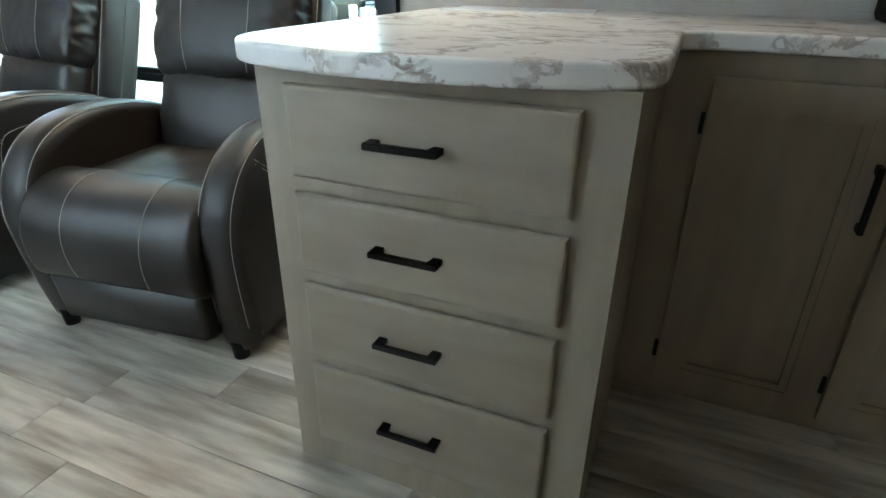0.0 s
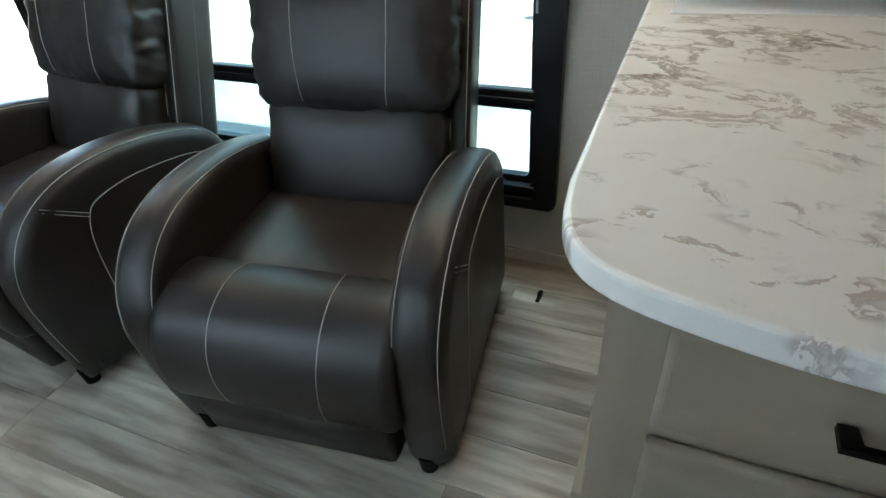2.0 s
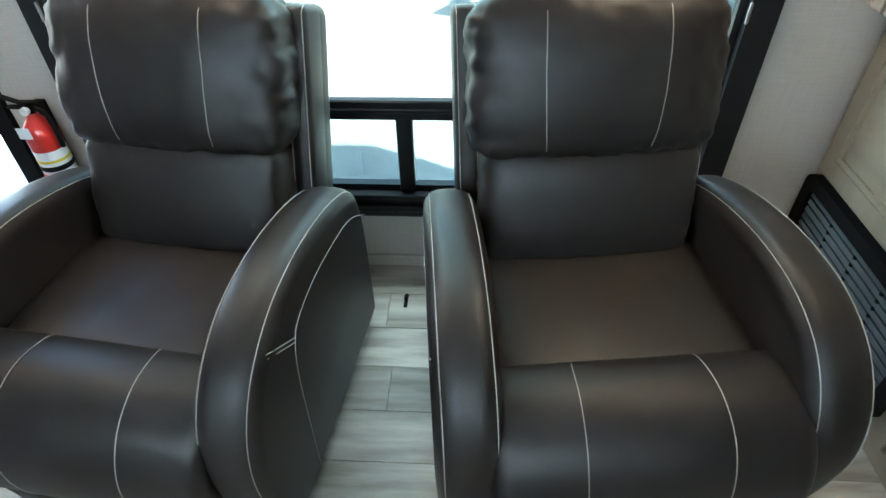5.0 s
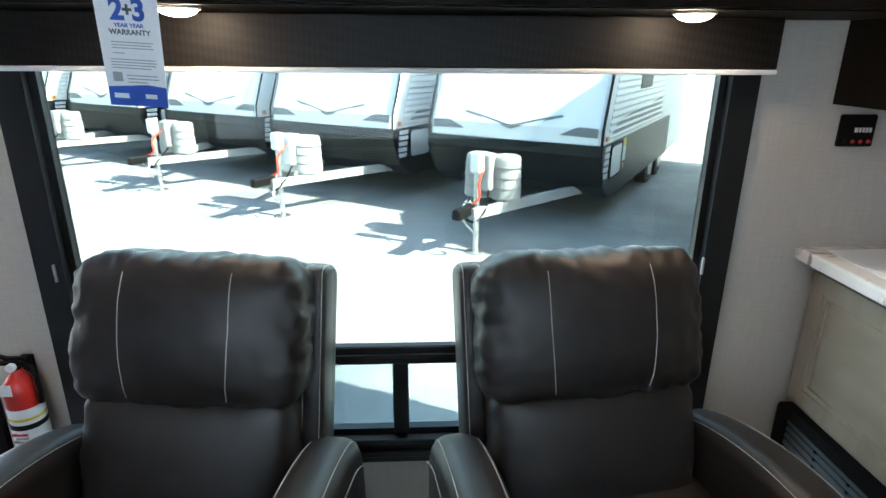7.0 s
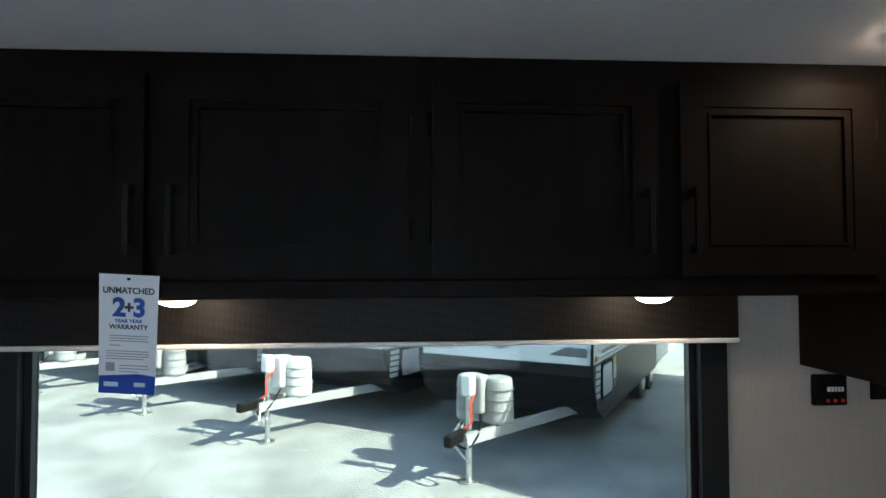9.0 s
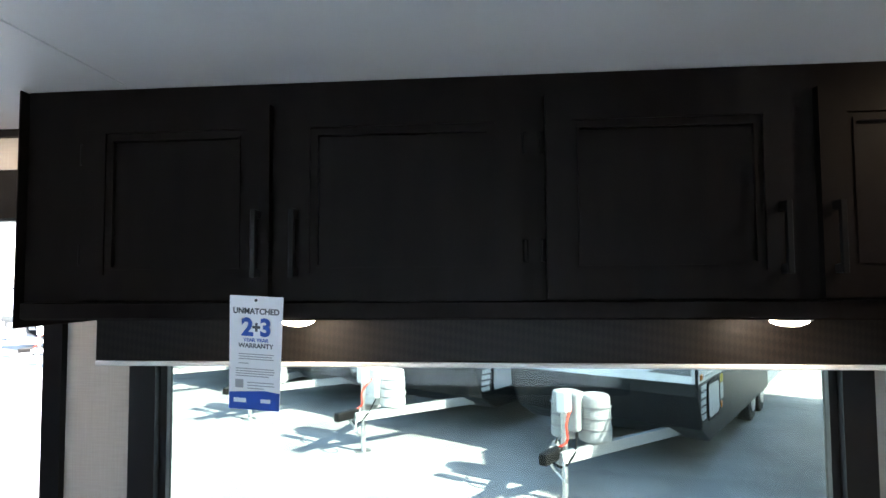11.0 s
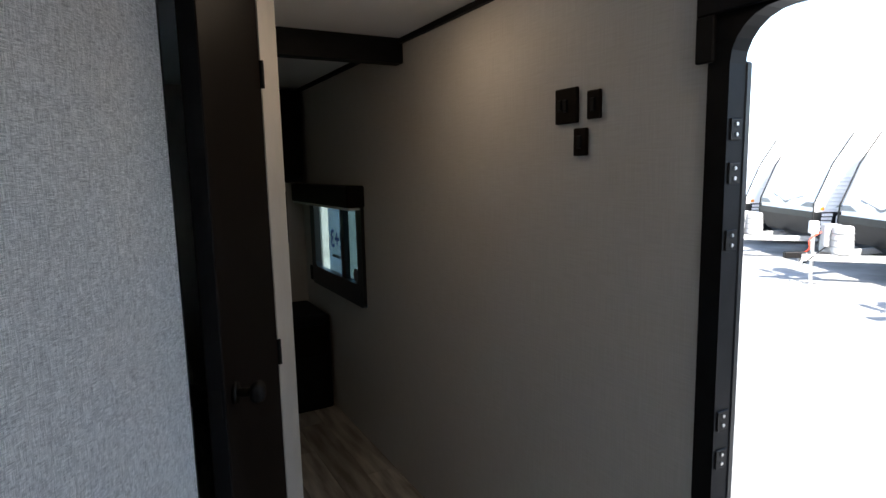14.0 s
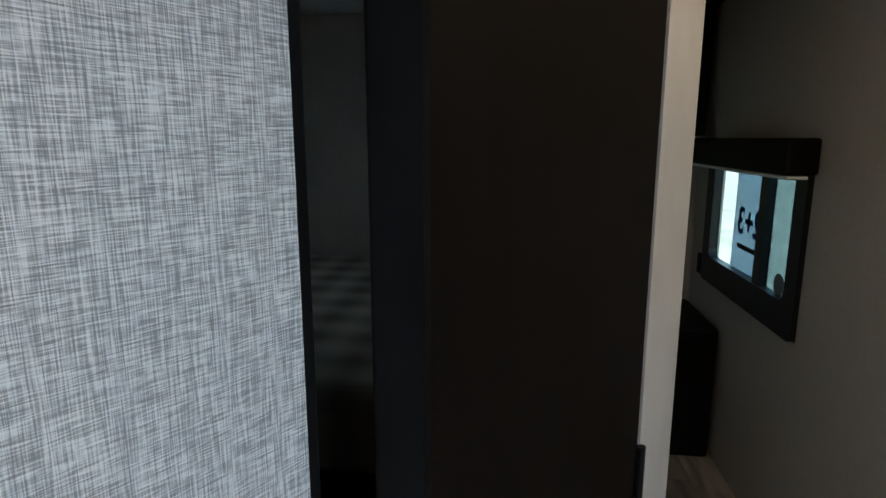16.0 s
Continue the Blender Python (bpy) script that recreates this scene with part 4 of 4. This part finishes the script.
part("lever", prism([(-0.075, 0.372), (-0.02, 0.352), (0.03, 0.352), (0.034, 0.362), (-0.02, 0.362), (-0.072, 0.382)], -0.007, 0.007, "y", bevel=0.002, seg=1), M_BLACK, fe, "black squeeze lever")
part("carry_handle", prism([(-0.06, 0.338), (0.02, 0.338), (0.02, 0.348), (-0.06, 0.346)], -0.007, 0.007, "y"), M_BLACK, fe)
part("gauge", cylinder(0.012, -0.026, -0.012, 0.0, 0.338, n=16, axis="y"), M_WHITE, fe, "round gauge")
part("hose", tube(smooth_line([(0.012, 0, 0.34), (0.045, -0.005, 0.325), (0.056, -0.01, 0.27), (0.055, -0.01, 0.22)], 6), 0.007, 8), M_BLACK, fe)
part("tag", box(-0.03, 0.008, -0.05, -0.0485, 0.265, 0.30), M_CARD, fe, "white paper tag")
part("bracket", box(-0.015, 0.015, 0.045, 0.0575, 0.02, 0.34), M_BLACK, fe)

# ---------------------------------------------------------------- bunk-room door and beyond
dr = thing("bunk_door", "dark brown hinged door standing ajar in the angled doorway", "door", HJ.x, HJ.y, 0)
FREE = Vector((-1.289, -0.955))
ang = math.degrees(math.atan2((FREE - HJ).y, (FREE - HJ).x))
dr.matrix_world = pose(HJ.x + 0.004, HJ.y - 0.004, 0, 0, 0, ang)
DL = (FREE - HJ).length
part("panel", box(0.0, DL, -0.038, 0, 0.02, 2.03, 0.0025, 1), M_DARKWOOD, dr)
part("edge_band", box(DL + 0.0002, DL + 0.0012, -0.033, -0.002, 0.022, 2.028), M_BLACK, dr, "black edge band")
for sgn in (1, -1):
    y0 = 0.0005 if sgn > 0 else -0.0355
    part("knob", cylinder(0.024, min(y0, y0 + sgn * 0.008), max(y0, y0 + sgn * 0.008), DL - 0.06, 1.045, n=20, axis="y",
                          bm=cylinder(0.010, min(y0, y0 + sgn * 0.04), max(y0, y0 + sgn * 0.04), DL - 0.06, 1.045, n=14, axis="y",
                                      bm=superbox(0.048, 0.034, 0.048, 0.85, 7, at=(DL - 0.06, y0 + sgn * 0.05, 1.045)))), M_BLACKMETAL, dr, "black round knob", smooth=True)
part("latch_plate", box(DL + 0.0013, DL + 0.0028, -0.028, -0.008, 1.015, 1.075), M_BLACKMETAL, dr, "black latch plate")
for hz in (0.95, 1.75, 0.25):
    part("hinge", cylinder(0.007, hz, hz + 0.075, -0.002, 0.004, n=10), M_BLACKMETAL, dr, "black barrel hinge")
bed = thing("bunk_bed", "bed with brown and cream plaid blanket in the dim bunk room", "bed")
part("base", box(-4.08, -2.42, -2.36, -0.95, 0.0, 0.52, 0.01), M_DARKWOOD, bed)
part("mattress", box(-4.08, -2.40, -2.36, -0.94, 0.521, 0.76, 0.05, 3), M_PLAID, bed)
part("blanket", box(-4.085, -2.385, -2.365, -0.93, 0.70, 0.80, 0.035, 3), M_PLAID, bed, "plaid blanket")
ns = thing("nightstand", "dark wooden nightstand against the bedroom wall", "nightstand")
part("body", box(-4.05, -3.55, -0.30, -0.02, 0.0, 0.62, 0.02), M_BLACK, ns)
part("drawer", box(-3.549, -3.535, -0.27, -0.05, 0.36, 0.56, 0.004, 1), M_DARKWOOD, ns)
wd = thing("wardrobe", "dark wooden overhead wardrobe in the bedroom corner", "wardrobe")
part("body", box(-4.095, -3.97, -0.20, -0.02, 1.45, CEIL - 0.02, 0.004, 1), M_BLACK, wd)
part("door", box(-3.969, -3.955, -0.19, -0.03, 1.50, CEIL - 0.05, 0.003, 1), M_DARKWOOD, wd)

# ---------------------------------------------------------------- outside
structure("ground", box(-300, 300, -300, 300, -0.85, -0.75), M_ASPHALT, "sunlit grey asphalt storage yard reaching the horizon", "ground")
structure("outer_shell", box(FAR - 0.12, RIGHT + 0.12, BACK - 0.10, 0.0, CEIL + 0.085, CEIL + 0.35, bm=box(FAR - 0.1, RIGHT + 0.1, BACK - 0.09, -0.02, -0.45, -0.125)), M_TR_WHITE, "white outer roof and floor pan of the trailer", "roof")
HEAD = math.degrees(math.atan2(-0.84, -0.54))


def trailer(x, y, tank, label):
    """A travel trailer; its tongue points along local +x and the jack foot stands at the origin."""
    t = thing("travel_trailer", label, "trailer", x, y, -0.75, HEAD, group="parked trailers")
    front, w, mid = -1.25, 1.21, -0.17
    prof = [(-9.0, 0.45), (front - 0.55, 0.42), (front - 0.20, 0.62), (front, 1.02), (front - 0.02, 1.35), (front - 0.35, 2.2), (front - 0.75, 2.85), (front - 1.2, 3.1), (-9.0, 3.1)]
    part("body", prism(prof, -w, w, "y", bevel=0.08, seg=3), M_TR_WHITE, t)
    sk = [(-6.0, 0.44), (front - 0.55, 0.41), (front - 0.19, 0.61), (front + 0.012, 1.02), (front + 0.004, 1.16), (front - 0.3, 1.16), (-6.0, 1.16)]
    part("front_skirt", prism(sk, -w - 0.006, w + 0.006, "y", bevel=0.02, seg=2), M_TR_BLACK, t, "black moulded lower front cap")

    def face(yy, zz):
        return Vector((front + 0.012 - max(0.0, zz - 1.35) * 0.388 - max(0.0, zz - 1.02) * 0.06, yy, zz))

    def decal(name, pts, mat, label=""):
        bm = bmesh.new()
        lo = [bm.verts.new(face(*q)) for q in pts]
        hi = [bm.verts.new(face(*q) - Vector((0.05, 0, 0))) for q in pts]
        bm.faces.new(lo)
        bm.faces.new(hi[::-1])
        for i in range(len(pts)):
            j = (i + 1) % len(pts)
            bm.faces.new((lo[i], lo[j], hi[j], hi[i]))
        part(name, bm, mat, t, label)
    decal("chin_notch", [(-0.42, 1.162), (-0.24, 1.085), (0.24, 1.085), (0.42, 1.162)], M_TR_WHITE, "white notch dipping into the black cap")
    for s in (-1, 1):
        decal("chevron", [(0.0, 1.29), (0.0, 1.345), (s * 0.66, 1.50), (s * 0.70, 1.475)], M_TR_GREY, "grey chevron decal")
        decal("decal", [(s * 0.66, 1.26), (s * 0.90, 1.37), (s * (w - 0.06), 1.36), (s * (w - 0.06), 1.25)], M_TR_GREY, "grey wedge decal")
        decal("decal", [(s * 0.5, 1.78), (s * (w - 0.1), 1.95), (s * (w - 0.1), 2.10), (s * 0.62, 1.98)], M_TR_GREY, "grey swoosh decal")
        part("side_stripe", prism([(-5.0, 1.25), (front - 0.45, 1.25), (front - 0.75, 1.42), (-5.0, 1.55)], s * (w + 0.002) - 0.004, s * (w + 0.002) + 0.004, "y"), M_TR_GREY, t)
        part("corner_trim", tube([(front - 0.17, s * (w + 0.004), 0.66), (front + 0.01, s * (w + 0.004), 1.02), (front - 0.01, s * (w + 0.004), 1.35), (front - 0.34, s * (w + 0.004), 2.2), (front - 0.74, s * (w + 0.004), 2.85)], 0.018, 6), M_TR_BLACK, t)
        part("marker_lamp", box(front - 0.22, front - 0.13, s * (w + 0.015) - 0.012, s * (w + 0.015) + 0.012, 1.19, 1.26, 0.01, 1), M_ORANGE, t, "amber marker lamp")
        part("marker_lamp", box(front - 1.15, front - 1.07, s * (w + 0.015) - 0.012, s * (w + 0.015) + 0.012, 0.72, 0.80, 0.01, 1), M_ORANGE, t, "amber marker lamp")
        part("side_window", box(-3.9, -3.1, s * (w + 0.008) - 0.008, s * (w + 0.008) + 0.008, 1.75, 2.35, 0.006, 1), M_TR_BLACK, t)
        for wx in (-5.1, -5.95):
            wh = part("wheel", cylinder(0.34, s * 1.0 - 0.11, s * 1.0 + 0.11, wx, 0.34, n=28, axis="y", bevel=0.03), M_TYRE, t)
            part("rim", cylinder(0.19, s * 1.09 - 0.03, s * 1.09 + 0.035, wx, 0.34, n=20, axis="y"), M_STEEL, wh)
    for i in range(9):
        z = 1.20 + i * 0.085
        part("siding_rib", prism([(w + 0.001, z), (w + 0.014, z + 0.02), (w + 0.001, z + 0.07)], -5.0, front - 0.30 - max(0.0, z - 1.3) * 0.40, "x"), M_TR_WHITE, t)
    hd = part("cargo_hatch", prism(rounded(-2.25, -1.72, 0.70, 1.09, 0.06), w + 0.006, w + 0.018, "y"), M_TR_WHITE, t, "white cargo hatch")
    part("hatch_seal", ring_prism(rounded(-2.29, -1.68, 0.66, 1.13, 0.08), rounded(-2.25, -1.72, 0.70, 1.09, 0.06), w + 0.006, w + 0.022, "y"), M_BLACK, hd)
    for i in range(5):
        part("decal_bar", box(front - 0.36 - i * 0.012, front - 0.14 - i * 0.01, w + 0.0065, w + 0.010, 0.72 + i * 0.085, 0.78 + i * 0.085), M_TR_WHITE, t)
    part("warning_label", box(-2.52, -2.36, w + 0.0065, w + 0.010, 1.03, 1.13), M_YELLOW, t, "yellow warning label")
    part("notice_label", box(-2.52, -2.36, w + 0.0065, w + 0.010, 0.82, 1.02), M_WHITE, t, "white notice label")
    for ob in t.children:
        ob.location.y += mid
    # tongue
    for s in (-1, 1):
        part("tongue_beam", prism([(0.22, s * 0.02), (0.22, s * 0.085), (-1.9, s * 0.80), (-1.9, s * 0.73)], 0.46, 0.58, "z"), M_TANK, t)
    part("coupler", box(0.12, 0.50, -0.05, 0.05, 0.50, 0.62, 0.02, 2), M_BLACKMETAL, t)
    part("jack_post", cylinder(0.035, 0.02, 0.95, n=14), M_STEEL, t, "bright tongue jack post")
    part("jack_head", box(-0.07, 0.07, -0.06, 0.06, 0.95, 1.18, 0.02, 2), M_WHITE, t)
    part("jack_foot", cylinder(0.11, 0.0, 0.02, n=20), M_STEEL, t)
    for s in (-1, 1):
        tk = part("tank_cover", cylinder(0.185, 0.58, 1.10, -0.42, s * 0.17, n=26, r2=0.165, bevel=0.04), tank, t, "moulded tank cover", smooth=False)
        for z in (0.72, 0.84, 0.96):
            part("rib", cylinder(0.186, z, z + 0.014, -0.42, s * 0.17, n=26), M_TR_GREY, tk)
    part("tank_cap", box(-0.36, -0.16, -0.09, 0.09, 0.70, 1.13, 0.04, 3), tank, t)
    part("cable", tube(smooth_line([(-0.2, 0.05, 0.7), (0.05, 0.14, 0.55), (0.16, 0.06, 0.42), (0.10, -0.10, 0.45), (-0.1, -0.14, 0.62)], 6), 0.012, 6), M_BLACK, t)
    part("cable", tube(smooth_line([(-0.14, 0.02, 0.98), (0.09, 0.07, 0.85), (0.10, 0.08, 0.68), (0.16, 0.0, 0.60)], 6), 0.012, 6), M_REDCABLE, t, "red cable")
    part("safety_chain", tube(smooth_line([(0.20, 0.08, 0.52), (0.28, 0.14, 0.36), (0.18, 0.10, 0.28), (0.10, -0.06, 0.34), (0.24, -0.10, 0.52)], 6), 0.014, 6), M_STEEL, t, "pale safety chain")
    return t


first = trailer(1.74, 4.82, M_TANK, "white travel trailer with black front cap and grey tank cover")
second = trailer(-0.83, 6.46, M_TANKWHITE, "white travel trailer with black front cap and white tank cover")
# the last copy is an unseen shadow caster, added to shade the first trailer
for k, (x, y) in enumerate(((-3.2, 8.16), (-5.95, 9.9), (-8.7, 11.6), (-11.4, 13.3), (-14.1, 15.0), (-16.8, 16.7), (4.35, 1.75))):
    copy_thing(first, pose(x, y, -0.75, 0, 0, HEAD))
hedge = box(-34, -30, -30, 0, -0.75, 1.6)
bmesh.ops.subdivide_edges(hedge, edges=hedge.edges[:], cuts=24, use_grid_fill=True)
for v in hedge.verts:
    v.co += Vector((1, 0, 1)) * noise.noise(v.co * 0.9) * 0.8 * (1 if v.co.z > -0.5 else 0)
structure("backdrop_hedge", hedge, M_HEDGE, "distant low green hedge line", "backdrop")

# ---------------------------------------------------------------- floor planks, last
floor = bpy.data.objects["floor"]
rng = random.Random(4)
lens_cache = {}
PW = 0.152
y, row = 0.0, 0
while y > BACK:
    y1 = max(y - PW, BACK)
    x = FAR + rng.uniform(-0.9, 0)
    while x < RIGHT:
        ln = rng.choice((0.92, 1.22))
        a, b = max(x, FAR), min(x + ln, RIGHT)
        if b - a > 0.03:
            key = (round(b - a, 3), round(y - y1, 3))
            if key not in lens_cache:
                bm = prism([(0.0008, 0.0008), (key[0] - 0.0008, 0.0008), (key[0] - 0.0008, key[1] - 0.0008), (0.0008, key[1] - 0.0008)], -0.004, 0.0, bevel=0.0006, seg=1)
                me = bpy.data.meshes.new("plank")
                bm.to_mesh(me)
                bm.free()
                me.materials.append(M_PLANK)
                lens_cache[key] = me
            pk = new("plank", lens_cache[key])
            pk.parent = floor
            pk.location = (a, y1, 0)
        x += ln
    y = y1
    row += 1
